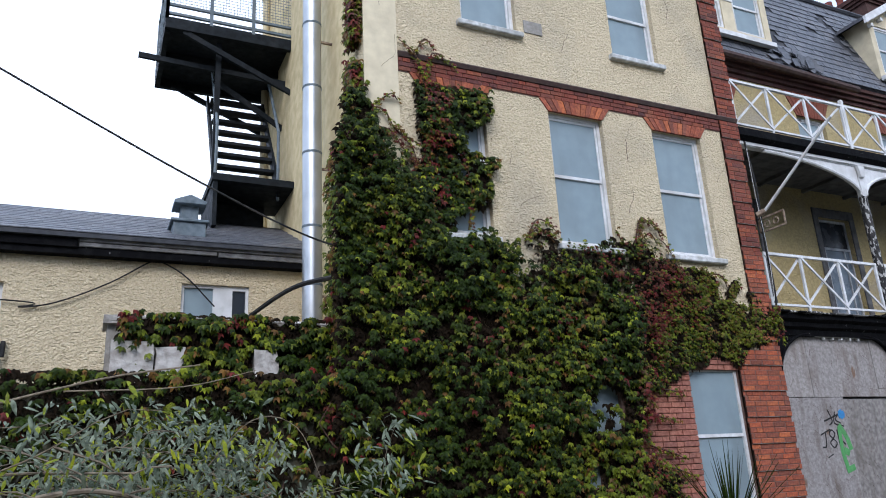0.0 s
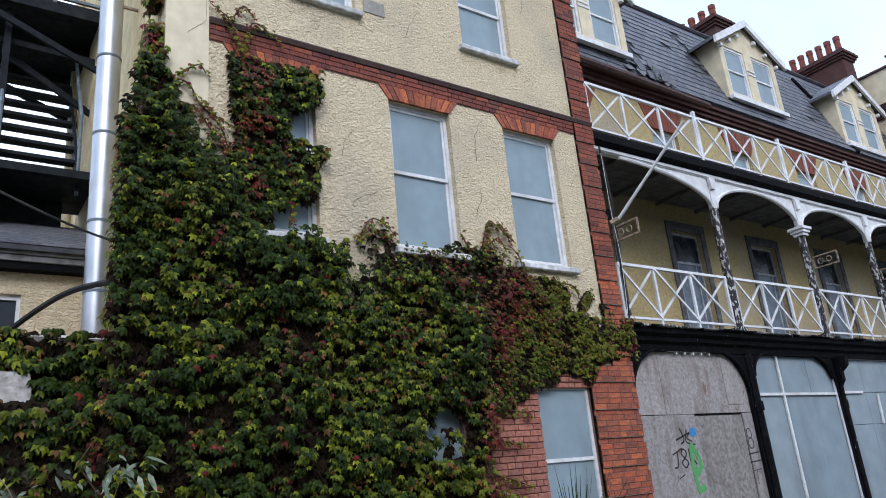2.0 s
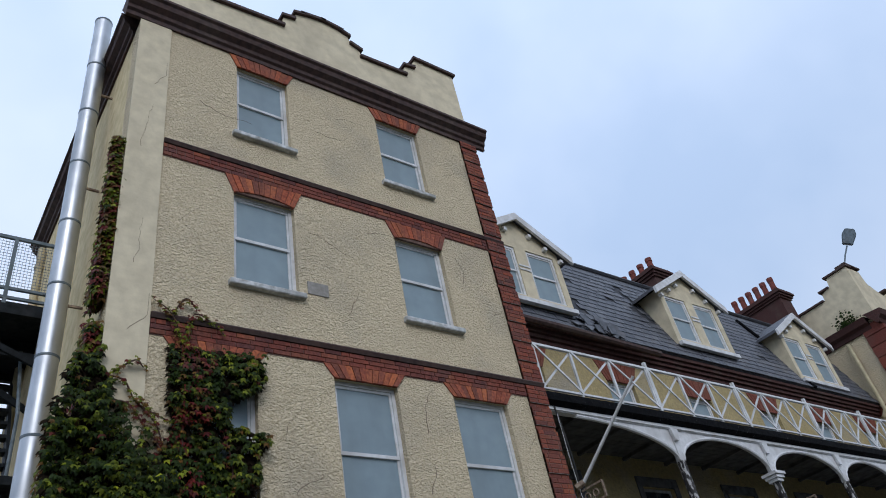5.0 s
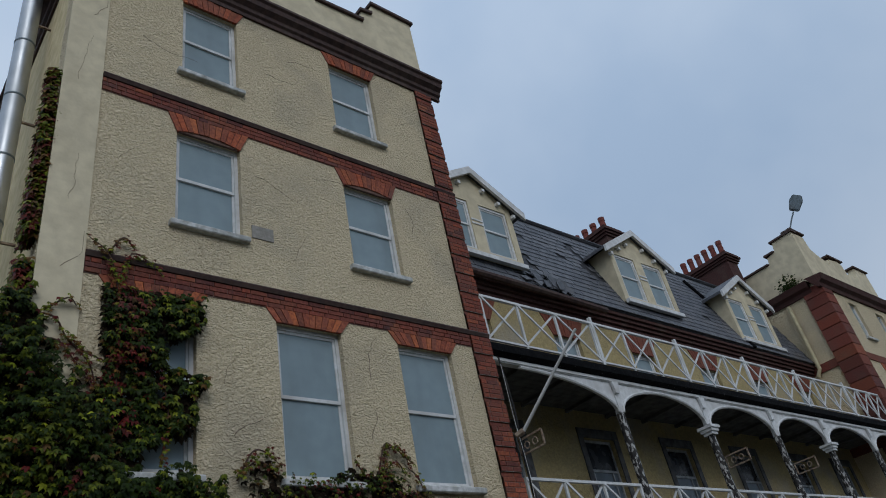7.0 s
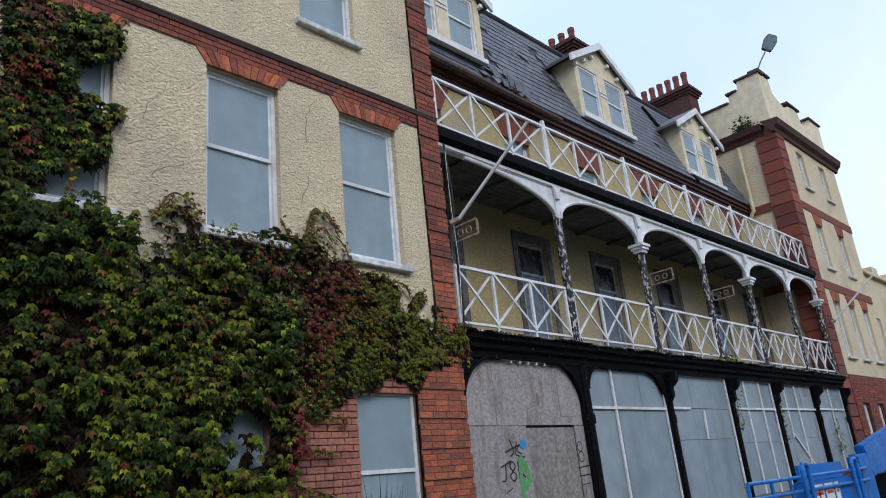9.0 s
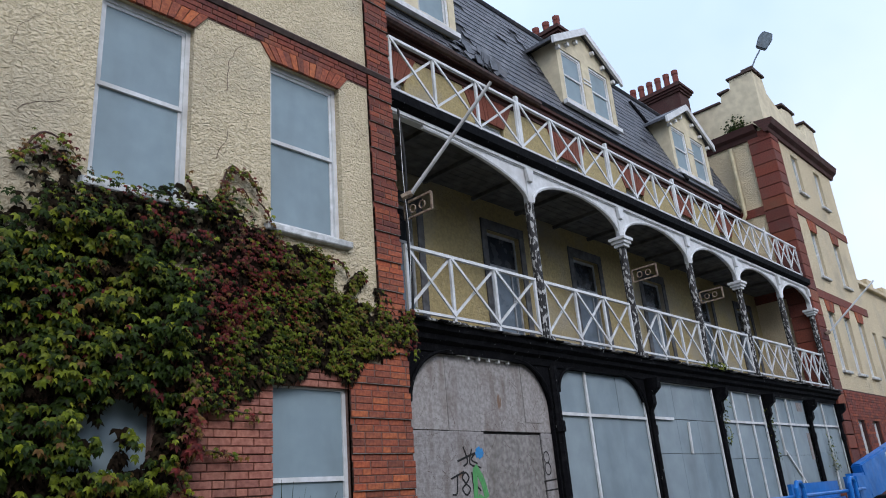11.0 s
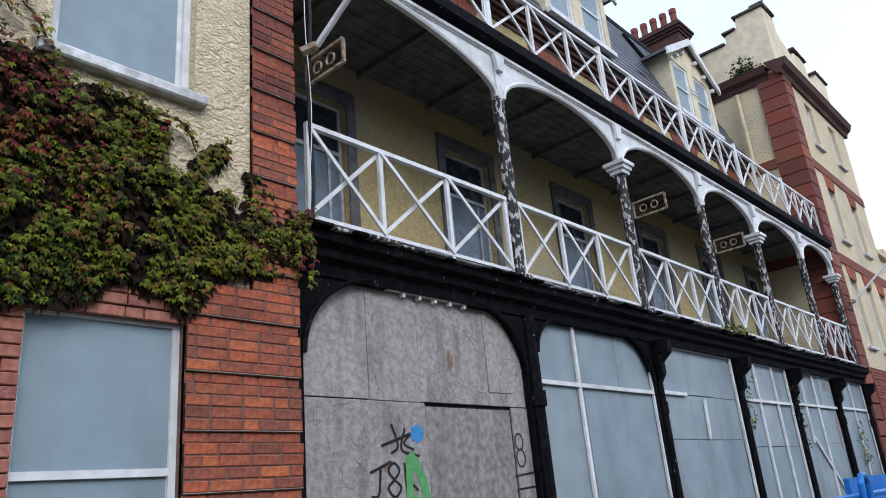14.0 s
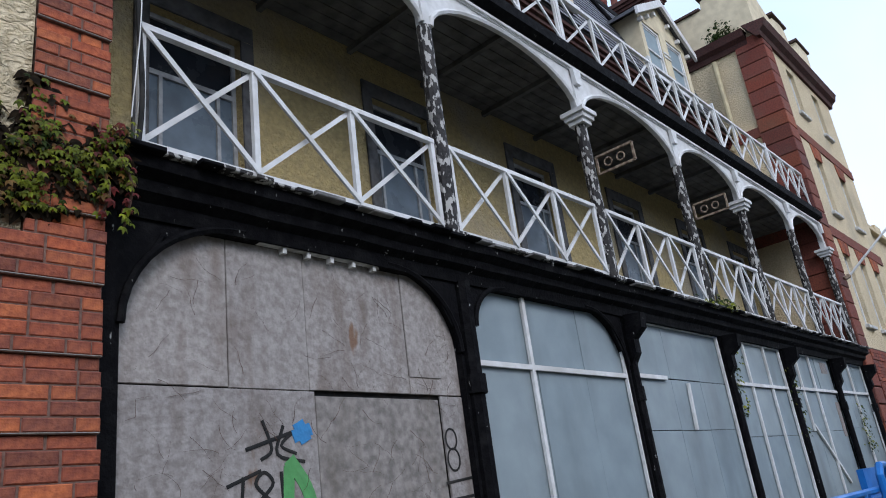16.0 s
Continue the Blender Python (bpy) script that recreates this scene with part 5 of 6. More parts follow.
cable("overhead_cable", [(-9.0, 8.3, 9.75), (-1.58, 8.3, 5.90), (0.68, 8.28, 4.76), (1.88, 8.2, 4.23), (2.4, 7.83, 4.05)], 0.012, "black overhead cable running to the wall corner")
cable("wall_cable", [(-5.5, AY - 0.05, 3.855), (-1.46, AY - 0.05, 3.82), (-1.31, AY - 0.05, 3.74), (-0.9, AY - 0.05, 3.82), (-0.32, AY - 0.05, 4.1), (0.16, AY - 0.05, 4.42), (0.3, AY - 0.05, 4.43), (0.62, AY - 0.05, 4.25), (1.01, AY - 0.05, 3.853)], 0.01, "thin black cable looped along the annexe wall")
cable("thick_hose", [(1.1, 9.8, 3.3), (1.3, 9.4, 3.52), (1.7, 8.7, 3.76), (2.1, 8.1, 3.78)], 0.03, "thick black hose bending to the flue")

cable("hanging_cable", [(8.93, 7.90, 6.45), (8.95, 7.86, 5.6), (8.91, 7.86, 4.7), (8.95, 7.88, 4.0), (8.93, 7.9, 3.55)], 0.016, "black cable hanging down beside the brick pier")
cable("pale_wire", [(8.90, 7.86, 6.3), (8.88, 7.84, 5.4), (8.92, 7.84, 4.6), (8.87, 7.84, 3.8)], 0.004, "thin pale wire hanging beside the brick pier", M_WHITE)
bm = bmesh.new()
tube(bm, [(-1.42, AY + 0.02, 3.3), (-1.42, AY - 0.06, 3.3), (-1.42, AY - 0.08, 3.12)], 0.03, 8)
solo("overflow_pipe", bm, M_RUBBER, "short bent black overflow pipe in the annexe wall", "pipe")


# ---- creeper ----
LEAF = np.array([(0, 0.08, -0.02), (-0.26, 0.16, -0.06), (-0.44, -0.06, -0.10), (-0.60, -0.52, -0.26), (-0.24, -0.36, -0.02), (0, -0.92, -0.22), (0.24, -0.36, -0.02), (0.60, -0.52, -0.26), (0.44, -0.06, -0.10), (0.26, 0.16, -0.06), (0, -0.16, 0.08)])


def inside(poly, x, z):
    c = False
    for (xa, za), (xb, zb) in zip(poly, poly[1:] + poly[:1]):
        if (za > z) != (zb > z) and x < (xb - xa) * (z - za) / (zb - za) + xa:
            c = not c
    return c


class Foliage:
    """Gathers leaves and makes one mesh of them."""

    def __init__(self):
        self.verts, self.faces, self.mats, self.n = [], [], [], 0

    def leaf(self, c, out, size, mat_, shape=LEAF, droop=1.0):
        out = Vector(out)
        tip = Vector((random.gauss(0, 0.25), random.gauss(0, 0.15), -droop)) + out * random.uniform(0.1, 1.0)
        nrm = out + Vector((random.gauss(0, 0.25), random.gauss(0, 0.15), random.uniform(0.1, 0.7)))
        tip.normalize()
        nrm = (nrm - tip * nrm.dot(tip)).normalized()
        side = tip.cross(nrm)
        m = np.array([side, -tip, nrm]) * size
        k = len(shape)
        self.verts.append(shape @ m + np.array(c))
        for i in range(k - 1):
            self.faces.append((self.n + i, self.n + (i + 1) % (k - 1), self.n + k - 1))
            self.mats.append(mat_)
        self.n += k

    def mesh(self, name, mats):
        me = bpy.data.meshes.new(name)
        me.from_pydata(np.concatenate(self.verts).tolist(), [], self.faces)
        me.polygons.foreach_set("material_index", self.mats)
        for m in mats:
            me.materials.append(m)
        return me


MAIN = [(1.95, 0.8), (1.95, 5.2), (2.1, 6.0), (2.36, 6.2), (2.5, 5.4), (2.75, 4.95), (3.12, 4.9), (3.14, 4.4), (3.47, 4.31), (4.2, 4.24), (4.45, 4.26), (4.62, 4.46), (4.84, 4.58), (4.98, 4.36), (5.7, 4.29), (5.94, 4.55), (6.1, 4.4), (6.3, 4.5),
        (6.75, 4.24), (7.07, 4.2), (7.88, 4.12), (8.06, 3.68), (8.35, 3.62), (8.84, 3.66), (8.87, 3.4), (8.3, 3.18), (7.9, 2.84), (7.03, 2.86), (6.87, 2.64), (6.15, 2.5), (6.05, 2.3), (6.1, 1.98), (5.9, 1.64), (6.5, 1.3), (6.6, 0.8)]
SHAFT = [(3.1, 4.25), (3.06, 5.4), (3.12, 6.42), (3.4, 6.4), (4.14, 6.38), (4.16, 6.12), (4.0, 5.95), (3.84, 5.86), (3.72, 5.72), (3.76, 5.4), (3.98, 5.46), (4.1, 5.26), (4.06, 4.85), (3.86, 4.66), (3.66, 4.8), (3.56, 4.55), (3.38, 4.25)]
SPRAY = [(2.36, 5.1), (2.4, 6.0), (2.55, 5.7), (2.72, 5.4), (2.98, 5.3), (3.08, 4.9), (2.76, 4.88)]


def shade(x, z, edge=0.0):
    """Which leaf colour grows here: 0 green, 1 yellow-green, 2 red, 3 bronze, 5 olive."""
    red = 0.62 * noise.noise((x * 1.5 + 3, z * 1.5, 2.0)) + 0.25 * noise.noise((x * 5, z * 5, 6)) + 0.8 * math.exp(-((x - 6.0) ** 2 / 0.03 + (z - 1.9) ** 2 / 0.6)) + 0.85 * math.exp(-((x - 6.6) ** 2 / 0.6 + (z - 3.8) ** 2 / 0.3)) + 0.5 * math.exp(-((x - 3.3) ** 2 / 0.06 + (z - 5.5) ** 2 / 0.9)) + edge
    if random.random() < max(0.01, min(0.85, red * 1.9 - 0.42)):
        return random.choice((2, 2, 2, 3))
    low = max(0.0, min(1.0, (2.7 - z) / 1.0)) * max(0.0, min(1.0, (x - 4.3) / 0.9))
    gold = max(0.0, min(1.0, max((x - 5.7) / 1.5, 0.85 * low, 0.30 if x > 3.9 else 0.12) + 0.55 * noise.noise((x * 1.3, z * 1.3, 11)) + 0.3 * noise.noise((x * 3.3, z * 3.3, 15))))
    if random.random() < 0.16 * gold + 0.5 * max(0, edge):
        return 3
    if random.random() < 0.10 + 0.75 * gold:
        return 5
    return 1 if random.random() < 0.04 + 0.10 * gold + 0.15 * max(0, noise.noise((x * 1.3, z * 1.3, 7))) else 0


creeper = thing("creeper", (5.0, 7.7, 0.85), "dense green creeper turning red over the wall and window", "creeper")
leaves = Foliage()


def cover(poly, density, y, thick=0.2, edge=0.0):
    xs, zs_ = [p[0] for p in poly], [p[1] for p in poly]
    area = (max(xs) - min(xs)) * (max(zs_) - min(zs_))
    for _ in range(int(area * density)):
        x, z = random.uniform(min(xs), max(xs)), random.uniform(min(zs_), max(zs_))
        jx, jz = 0.14 * noise.noise((x * 4, z * 4, 1)), 0.14 * noise.noise((x * 4, z * 4, 9))
        if not inside(poly, x + jx, z + jz):
            continue
        if ((x - 5.46) / 0.35) ** 2 + ((z - 2.2) / 0.31) ** 2 < 1 and noise.noise((x * 5, z * 5, 4)) < 0.32:
            continue
        if 5.1 < x < 5.34 and 1.28 < z < 1.52:
            continue
        hump = noise.noise((x * 1.6, z * 1.6, 0)) + 0.8 * noise.noise((x * 4.2, z * 5.5, 5)) + 0.5 * noise.noise((x * 9, z * 12, 8))
        b = thick * max(0.12, 0.75 + 0.75 * hump)
        bare = noise.noise((x * 0.8, z * 0.9, 30))
        if z > 3.65 and x > 4.3 and random.random() < 0.28 + 1.3 * bare:
            continue
        if x > 7.65 and z > 3.68 and noise.noise((x * 3.5, z * 4, 40)) < 0.12:
            continue
        if x > 6.5:
            b *= 0.5
        if x > 8.15 and noise.noise((x * 6, z * 6, 12)) < -0.35:
            continue
        # inner leaves in near-black paint the shade seen through the outer ones
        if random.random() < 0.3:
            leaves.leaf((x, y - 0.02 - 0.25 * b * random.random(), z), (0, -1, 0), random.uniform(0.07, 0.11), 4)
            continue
        # wider gaps low on the left bare more of the shade-coloured leaves
        gap = 0.16 if x < 4.0 and z < 3.4 else 0.0
        if noise.noise((x * 7.5, z * 9.5, 17)) + 0.5 * noise.noise((x * 3, z * 3.5, 27)) < random.uniform(-0.28, 0.02) + gap:
            continue
        d = 0.03 + b * random.random() ** 0.4
        big = x < 6.0 + 0.9 * noise.noise((x, z, 3)) and z < 4.0 or x < 4.3
        leaves.leaf((x, y - d, z), (0, -1, 0), random.uniform(0.045, 0.085) if big else random.uniform(0.026, 0.05), shade(x, z, edge))


cover(MAIN, 2100, FY, 0.28)
cover([(6.05, 2.3), (6.3, 2.7), (6.3, 4.15), (7.85, 4.1), (8.85, 3.62), (8.85, 3.36), (8.2, 3.05), (7.4, 2.85)], 2800, FY, 0.11)
cover(SHAFT, 2200, FY, 0.14, 0.02)
cover(SPRAY, 750, FY, 0.1, 0.1)
# round the corner, climbing the side wall
for _ in range(6500):
    z = 0.8 + 8.6 * random.random() ** 1.25
    lim = 0.75 if z < 5.2 else max(0.05, 0.55 - 0.12 * (z - 5.2))
    y = FY + lim * random.random()
    if z > 6 and noise.noise((z * 2, y, 0)) < -0.3:
        continue
    leaves.leaf((2.38 - 0.03 - 0.22 * random.random() * (1.4 if z < 5.5 else 0.6), y, z), (-0.8, -0.6, 0), random.uniform(0.06, 0.12), random.choice((2, 2, 3, 3, 1)) if (z > 5.2 and random.random() < 0.65) else shade(y, z))
me = leaves.mesh("leaf_mass", [M_LEAF, M_LEAFY, M_LEAFR, M_LEAFO, M_GAPLEAF, M_LEAFD])
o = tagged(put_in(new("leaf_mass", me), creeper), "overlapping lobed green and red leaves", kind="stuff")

# stems and trailing shoots
SHOOTS = [[(3.2, 4.2), (3.22, 5.4), (3.18, 6.4), (3.05, 6.75), (2.85, 6.95)], [(3.18, 6.4), (3.3, 6.8), (3.55, 6.75), (3.65, 6.6)], [(3.05, 6.75), (3.2, 7.0), (3.35, 6.9)],
          [(2.4, 5.9), (2.6, 5.85), (2.75, 5.65), (2.95, 5.5), (3.15, 5.45)], [(2.4, 5.6), (2.65, 5.6), (2.85, 5.4), (3.0, 5.15)], [(2.75, 5.65), (2.95, 5.4), (3.05, 5.15)], [(2.5, 5.95), (2.7, 6.1), (2.8, 6.05)],
          [(6.3, 4.2), (6.36, 4.5), (6.44, 4.82)], [(6.1, 4.4), (5.95, 4.6)], [(7.0, 4.1), (6.85, 4.4), (6.75, 4.55)], [(6.3, 4.45), (6.4, 4.8), (6.58, 4.8), (6.8, 4.58)], [(6.4, 4.5), (6.55, 4.6), (6.7, 4.45)], [(4.5, 4.3), (4.66, 4.6), (4.85, 4.62), (5.0, 4.45)],
          [(6.12, 2.6), (6.18, 2.3), (6.02, 1.9), (6.16, 1.5), (6.1, 1.1)], [(6.1, 2.42), (6.45, 2.42), (6.75, 2.38)], [(6.05, 2.1), (6.4, 2.05), (6.6, 2.0)], [(6.0, 1.75), (6.4, 1.62), (6.62, 1.55)], [(6.16, 1.5), (6.5, 1.4), (6.8, 1.3)], [(7.6, 4.1), (7.78, 4.05), (7.9, 3.9)],
          [(4.5, 4.35), (4.72, 4.5), (4.98, 4.4)], [(6.44, 4.78), (6.62, 4.78), (6.78, 4.58)], [(8.72, 3.55), (8.84, 3.35), (8.82, 3.08)], [(8.6, 3.5), (8.72, 3.3), (8.7, 3.12)], [(3.7, 4.4), (3.75, 5.0), (3.6, 5.6)]]
for pts in SHOOTS:
    bm = bmesh.new()
    tube(bm, smooth([(x, FY - 0.03 - 0.05 * (k % 2), z) for k, (x, z) in enumerate(pts)], 4), 0.012, 5, 0.5)
    part("stem", bm, M_STEM, creeper, "reddish-brown climbing stem")
shoots = Foliage()
for pts in SHOOTS:
    for (xa, za), (xb, zb) in zip(pts, pts[1:]):
        n = int(math.hypot(xb - xa, zb - za) * 80)
        for k in range(n):
            t = random.random()
            shoots.leaf((xa + (xb - xa) * t + random.gauss(0, 0.024), FY - 0.05 - 0.06 * random.random(), za + (zb - za) * t + random.gauss(0, 0.024)), (0, -1, 0), random.uniform(0.028, 0.056), random.choice((1, 5, 5, 3, 3, 2, 2)))
o = tagged(put_in(new("shoot_leaves", shoots.mesh("shoot_leaves", [M_LEAF, M_LEAFY, M_LEAFR, M_LEAFO, M_GAPLEAF, M_LEAFD])), creeper), "small leaves on trailing shoots", kind="stuff")
bm = bmesh.new()
for k in range(46):
    x, z = random.uniform(2.2, 5.6), random.uniform(1.0, 2.3)
    pts = [(x, FY - 0.02, z)]
    for j in range(5):
        x, z = x + random.uniform(-0.2, 0.25), z + random.uniform(0.1, 0.42)
        pts.append((x, FY - 0.02 - 0.03 * random.random(), z))
    if pts[-1][2] < 4.1 and not any(5.0 < p[0] < 5.95 and 1.85 < p[2] < 2.6 for p in pts):
        tube(bm, pts, 0.012, 4, 0.5)
o = part("stem_mesh", bm, M_STEM, creeper, "woody stems clinging to the wall")
o["kind"] = "stuff"

wall_creeper = thing("wall_creeper", (0.0, 8.2, 0.85), "creeper with reddening leaves over the low garden walls", "creeper")
low = Foliage()
for _ in range(19000):
    if random.random() < 0.42:
        x, z, y = random.uniform(-0.2, 2.3), random.uniform(2.4, 3.3), 8.38
        if (-0.27 < x < 0.45 and 2.55 < z < 2.98 or 1.15 < x < 1.44 and 2.62 < z < 2.92) and random.random() < 0.96:
            continue
        mt = shade(x + 4, z, 0.12 if z > 3.15 else 0.0)
    else:
        x, z, y = random.uniform(-5.0, 2.2), 2.62 - 1.8 * random.random() ** 1.4, 7.96
        mt = shade(x + 4, z, 0.2 if z > 2.45 else 0.0)
    # near-black leaves against the wall stand for shade behind the rest
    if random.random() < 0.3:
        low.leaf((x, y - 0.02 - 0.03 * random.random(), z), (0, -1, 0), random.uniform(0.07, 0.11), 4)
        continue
    # sparser outer leaves here show more of the shade-coloured layer
    if noise.noise((x * 7.5, z * 9.5, 17)) + 0.5 * noise.noise((x * 3, z * 3.5, 27)) < random.uniform(-0.08, 0.2):
        continue
    low.leaf((x, y - 0.03 - 0.3 * (0.5 + 0.6 * noise.noise((x * 3.5, z * 5, 2))) * random.random() ** 0.5, z), (0, -1, 0), random.uniform(0.05, 0.10), mt)
o = tagged(put_in(new("leaf_mass", low.mesh("leaf_mass", [M_LEAF, M_LEAFY, M_LEAFR, M_LEAFO, M_GAPLEAF, M_LEAFD])), wall_creeper), kind="stuff")

for k in range(7):
    x, z = random.uniform(-1.5, 1.9), 1.2
    bm = bmesh.new()
    tube(bm, [(x + 0.12 * j * random.uniform(-1, 1), 7.93, z + 0.33 * j) for j in range(5)], 0.012, 5, 0.5)
    part("stem", bm, M_STEM, wall_creeper, "brown climbing stem")

# ---- heap of cut branches ----
heap = thing("branch_heap", (-0.8, 6.2, 0.6), "heap of cut willow branches with wilting grey-green leaves", "branch heap")
bl = Foliage()
WIL = np.array([(0, 0.4, 0), (-0.12, 0.1, 0.02), (-0.10, -0.3, 0), (0, -0.7, -0.05), (0.10, -0.3, 0), (0.12, 0.1, 0.02), (0, -0.05, 0.05)])


def heap_top(x):
    return 1.95 - 0.14 * max(0, x + 0.6) ** 2 - 0.05 * max(0, -x - 2.5)


bm = bmesh.new()
for k in range(170):
    x, y = random.uniform(-3.6, 1.6), random.uniform(5.3, 7.6)
    z = heap_top(x) * random.uniform(0.55, 1.0) - 0.1
    d = Vector((random.uniform(-1, 1), random.uniform(-0.5, 0.5), random.uniform(-0.25, 0.45))).normalized()
    ln = random.uniform(0.6, 1.7)
    p = Vector((x, y, z))
    pts = [p + d * ln * t + Vector((0, 0, -0.30 * t * t * ln + 0.06 * math.sin(5 * t + k))) for t in (0, 0.2, 0.4, 0.6, 0.8, 1.0)]
    tube(bm, pts, random.uniform(0.003, 0.011), 5, 0.4)
    for q in pts[1:]:
        for j in range(20 if k < 120 else 3):
            c = q + Vector((random.gauss(0, 0.12), random.gauss(0, 0.12), random.gauss(0, 0.09)))
            bl.leaf(c, (random.uniform(-0.5, 0.5), -1, random.uniform(0, 1)), random.uniform(0.06, 0.13), random.choice((0, 0, 0, 0, 1)), WIL, 0.5)
o = part("branch_tangle", bm, M_TWIG, heap, "tangle of pale bare branches")
o["kind"] = "stuff"
for pts, r in (([(-2.6, 5.9, 1.55), (-1.5, 6.0, 1.95), (-0.4, 6.1, 2.28), (0.35, 6.2, 2.42)], 0.03), ([(-0.6, 6.1, 2.2), (0.2, 6.0, 2.22), (0.75, 6.0, 2.35)], 0.015), ([(0.3, 6.0, 1.5), (0.7, 5.9, 1.95), (1.05, 5.9, 1.9), (1.25, 5.9, 1.5)], 0.012),
               ([(-2.2, 5.6, 1.5), (-1.0, 5.6, 1.62), (-0.1, 5.7, 1.6)], 0.035), ([(-1.0, 5.5, 1.4), (-0.4, 5.5, 1.5), (0.1, 5.5, 1.38)], 0.06)):
    bm = bmesh.new()
    tube(bm, smooth(pts), r * 0.42, 7, 0.5)
    part("branch", bm, M_TWIG, heap, "pale broken branch")
o = tagged(put_in(new("leaf_mass", bl.mesh("leaf_mass", [M_WILLOW, M_LEAFY])), heap), "wilting narrow leaves", kind="stuff")

# ---- spiky plant below the window ----
spiky = thing("yucca_plant", (6.38, 6.9, 0.25), "spiky green yucca growing beside the brick wall", "plant")
for k in range(60):
    a, e = random.uniform(0, 2 * math.pi), random.uniform(0.45, 1.5)
    ln = random.uniform(0.75, 1.15)
    d = Vector((math.cos(a) * math.cos(e), math.sin(a) * math.cos(e), math.sin(e)))
    s = d.cross(Vector((0, 0, 1))).normalized() * 0.02
    base = Vector((6.38, 6.9, 0.62)) + d * 0.05
    bm = bmesh.new()
    rows_ = []
    for j in range(5):
        t = j / 4
        c = base + d * ln * t - Vector((0, 0, 0.16 * t * t * (1.4 - e)))
        w = s * (1 - t * 0.96)
        rows_.append([bm.verts.new(c - w), bm.verts.new(c + Vector((0, 0, -0.008))), bm.verts.new(c + w)])
    for r0, r1 in zip(rows_, rows_[1:]):
        bm.faces.new((r0[0], r0[1], r1[1], r1[0]))
        bm.faces.new((r0[1], r0[2], r1[2], r1[1]))
    part("leaf", bm, M_LEAF, spiky)
bm = bmesh.new()
tube(bm, [(6.38, 6.9, 0.2), (6.38, 6.9, 0.72)], 0.07, 8)
part("trunk", bm, M_STEM, spiky)

# ---- weeds and climbers on the far bays ----
weeds = Foliage()
for x0, z0, z1 in ((17.35, 2.2, 3.35), (19.62, 1.9, 3.3), (23.2, 1.6, 2.5)):
    for _ in range(90):
        weeds.leaf((x0 + random.gauss(0, 0.12), 8.02 - 0.06 * random.random(), random.uniform(z0, z1)), (0, -1, 0), random.uniform(0.03, 0.07), random.choice((0, 0, 1)))
for _ in range(160):
    weeds.leaf((17.0 + random.gauss(0, 0.3), 7.85 - 0.1 * random.random(), 3.6 + abs(random.gauss(0, 0.07))), (0, -0.7, 0.7), random.uniform(0.03, 0.08), random.choice((0, 1)))
for _ in range(260):
    weeds.leaf((24.2 + 0.2 * random.random(), 8.8 + random.gauss(0, 0.15), 11.7 + abs(random.gauss(0, 0.2))), (-1, 0, 0.6), random.uniform(0.04, 0.09), 0)
tagged(new("wall_weeds", weeds.mesh("wall_weeds", [M_LEAF, M_LEAFY])), "green weeds and ivy shoots rooted on the ledges and battens", "weeds", kind="stuff")

# ---- floodlight on the tower ----
lamp = thing("floodlight", (24.6, 8.1, 13.6), "grey floodlight on a bent stalk above the parapet", "floodlight")
bm = bmesh.new()
tube(bm, [(24.6, 8.1, 13.55), (24.75, 7.9, 14.0), (24.85, 7.72, 14.3)], 0.025, 7)
part("stalk", bm, M_GALV, lamp)
bm = bmesh.new()
prism(bm, [(-0.22, -0.32), (0.22, -0.32), (0.3, 0.1), (0.2, 0.34), (-0.2, 0.34), (-0.3, 0.1)], -0.09, 0.09)
bmesh.ops.bevel(bm, geom=bm.edges[:], offset=0.03, segments=2, affect="EDGES")
bmesh.ops.transform(bm, matrix=pose(24.95, 7.56, 14.58, 10, 32, -55) @ Matrix.Diagonal((0.72, 0.9, 0.85, 1)), verts=bm.verts)
part("head", bm, M_GALV, lamp, "grey lamp head")

# ---- blue boom lift ----
lift = thing("boom_lift", (17.5, 6.9, 0.3), "blue boom lift parked by the verandah", "boom lift")
def rails(name, pts, r=0.03):
    b = bmesh.new()
    tube(b, pts, r, 8)
    part(name, b, M_LIFT, lift)


for z in (1.22, 1.0):
    rails("guard_rail", [(12.7, 6.1, z), (17.6, 6.1, z), (18.6, 6.2, z)])
for x in (12.7, 13.55, 14.3):
    rails("guard_post", [(x, 6.1, 0.5), (x, 6.1, 1.22)])
for x in (14.75, 17.25):
    rails("hoop", [(x, 6.04, 0.6), (x, 6.04, 1.34), (x + 0.07, 6.04, 1.42), (x + 0.21, 6.04, 1.42), (x + 0.28, 6.04, 1.34), (x + 0.28, 6.04, 0.6)], 0.035)
bm = bmesh.new()
box(bm, 15.0, 17.4, 6.14, 6.36, 0.5, 1.14)
bmesh.ops.bevel(bm, geom=bm.edges[:], offset=0.04, segments=2, affect="EDGES")
part("basket", bm, M_LIFT, lift, "blue basket panel")
bm = bmesh.new()
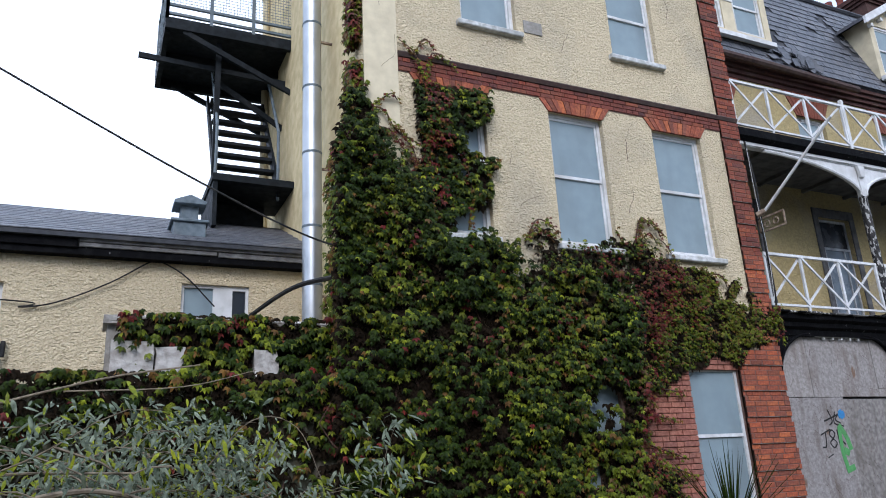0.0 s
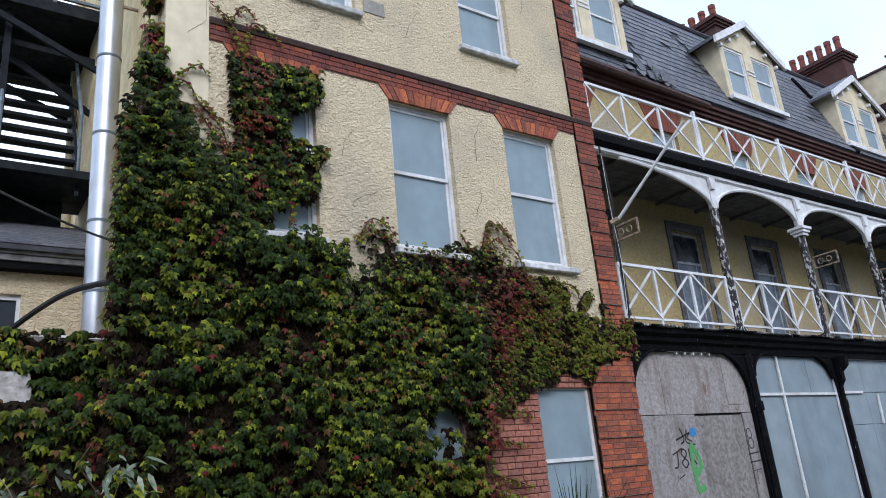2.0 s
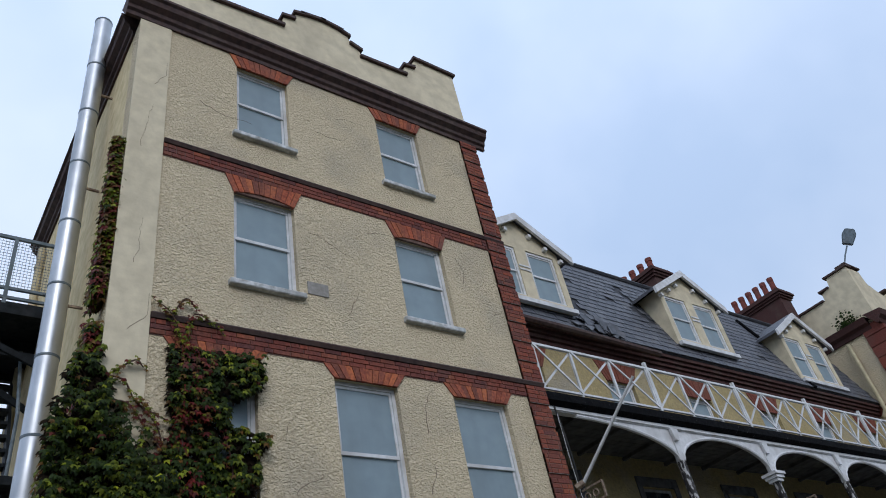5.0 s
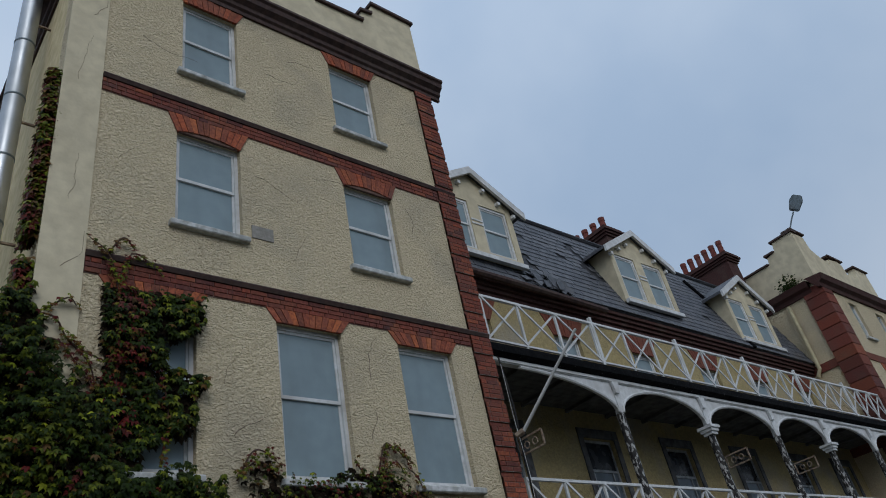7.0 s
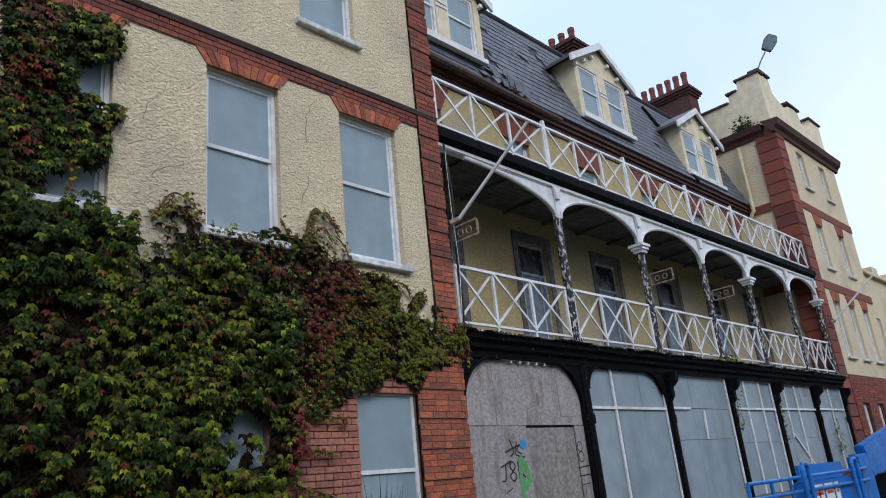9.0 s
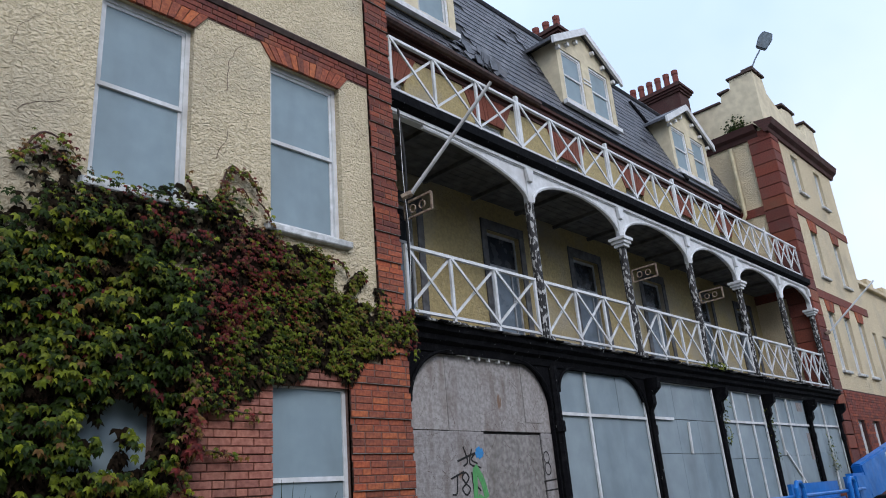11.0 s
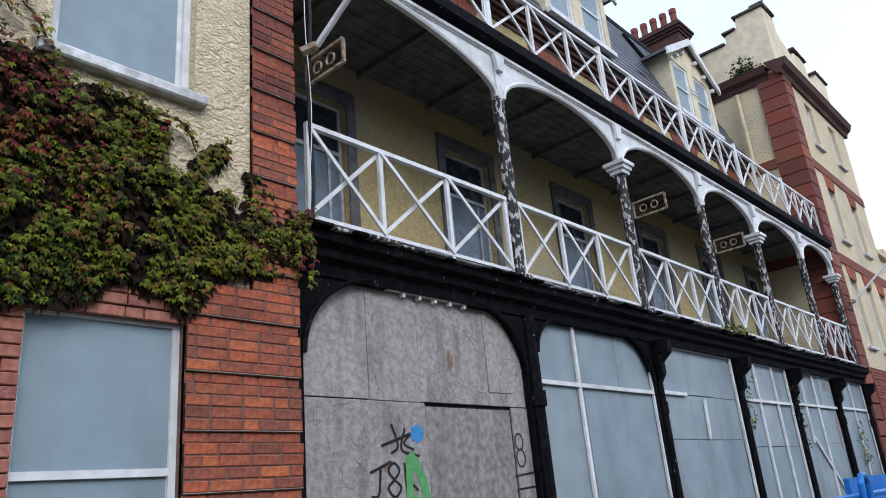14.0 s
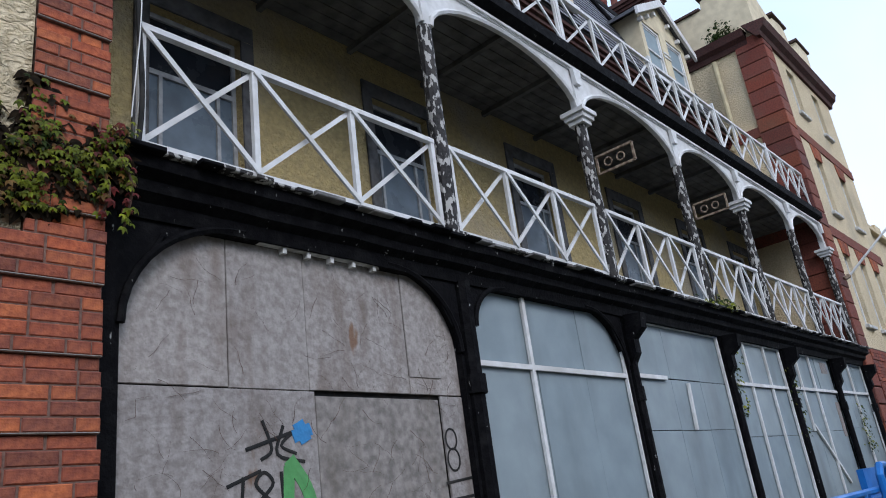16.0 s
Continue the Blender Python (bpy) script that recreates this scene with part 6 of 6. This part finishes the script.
box(bm, 15.3, 17.5, 6.3, 6.36, 1.10, 1.40)
part("back_panel", bm, M_LIFT, lift)
for x0, x1 in ((15.3, 15.75), (15.85, 16.25), (16.35, 16.55)):
    bm = bmesh.new()
    box(bm, x0, x1, 6.125, 6.135, 0.74, 1.06)
    plate = part("warning_plate", bm, M_WHITE, lift)
    bm = bmesh.new()
    box(bm, x0 + 0.05, x1 - 0.05, 6.118, 6.124, 0.89, 0.94)
    if x0 < 15.5:
        box(bm, x0 + 0.18, x1 - 0.20, 6.118, 6.123, 0.80, 1.03)
    part("plate_mark", bm, M_RED, plate)
bm = bmesh.new()
box(bm, 17.4, 18.38, 6.2, 6.42, 0.5, 1.0)
bmesh.ops.bevel(bm, geom=bm.edges[:], offset=0.05, segments=2, affect="EDGES")
part("jib", bm, M_LIFT, lift)
bm = bmesh.new()
prism(bm, [(19.35, 1.02), (19.1, 1.66), (26.0, 2.75), (26.0, 2.0), (19.95, 1.08)], 6.3, 6.5)
bmesh.ops.bevel(bm, geom=bm.edges[:], offset=0.03, segments=2, affect="EDGES")
boom = part("boom", bm, M_LIFT, lift, "blue telescopic boom")
for k in range(6):
    bm = bmesh.new()
    x = 20.9 + 0.42 * k
    z = 1.16 + 0.157 * (x - 19.05)
    prism(bm, [(x, z), (x + 0.28, z + 0.044), (x + 0.32, z + (0.46 if k == 0 else 0.34)), (x + 0.04, z + (0.42 if k == 0 else 0.30))], 6.29, 6.297)
    part("letter_bar", bm, M_WHITE, boom)
bm = bmesh.new()
box(bm, 18.4, 19.2, 6.25, 6.48, 0.4, 1.5)
bmesh.ops.bevel(bm, geom=bm.edges[:], offset=0.05, segments=2, affect="EDGES")
part("knuckle", bm, M_LIFT, lift)
bm = bmesh.new()
box(bm, 22.5, 27.5, 6.1, 7.3, 0.35, 1.0)
part("chassis", bm, M_STEEL, lift)
for x in (23.2, 26.6):
    bm = bmesh.new()
    tube(bm, [(x, 5.78, 0.72), (x, 6.09, 0.72)], 0.42, 18)
    part("wheel", bm, M_RUBBER, lift)
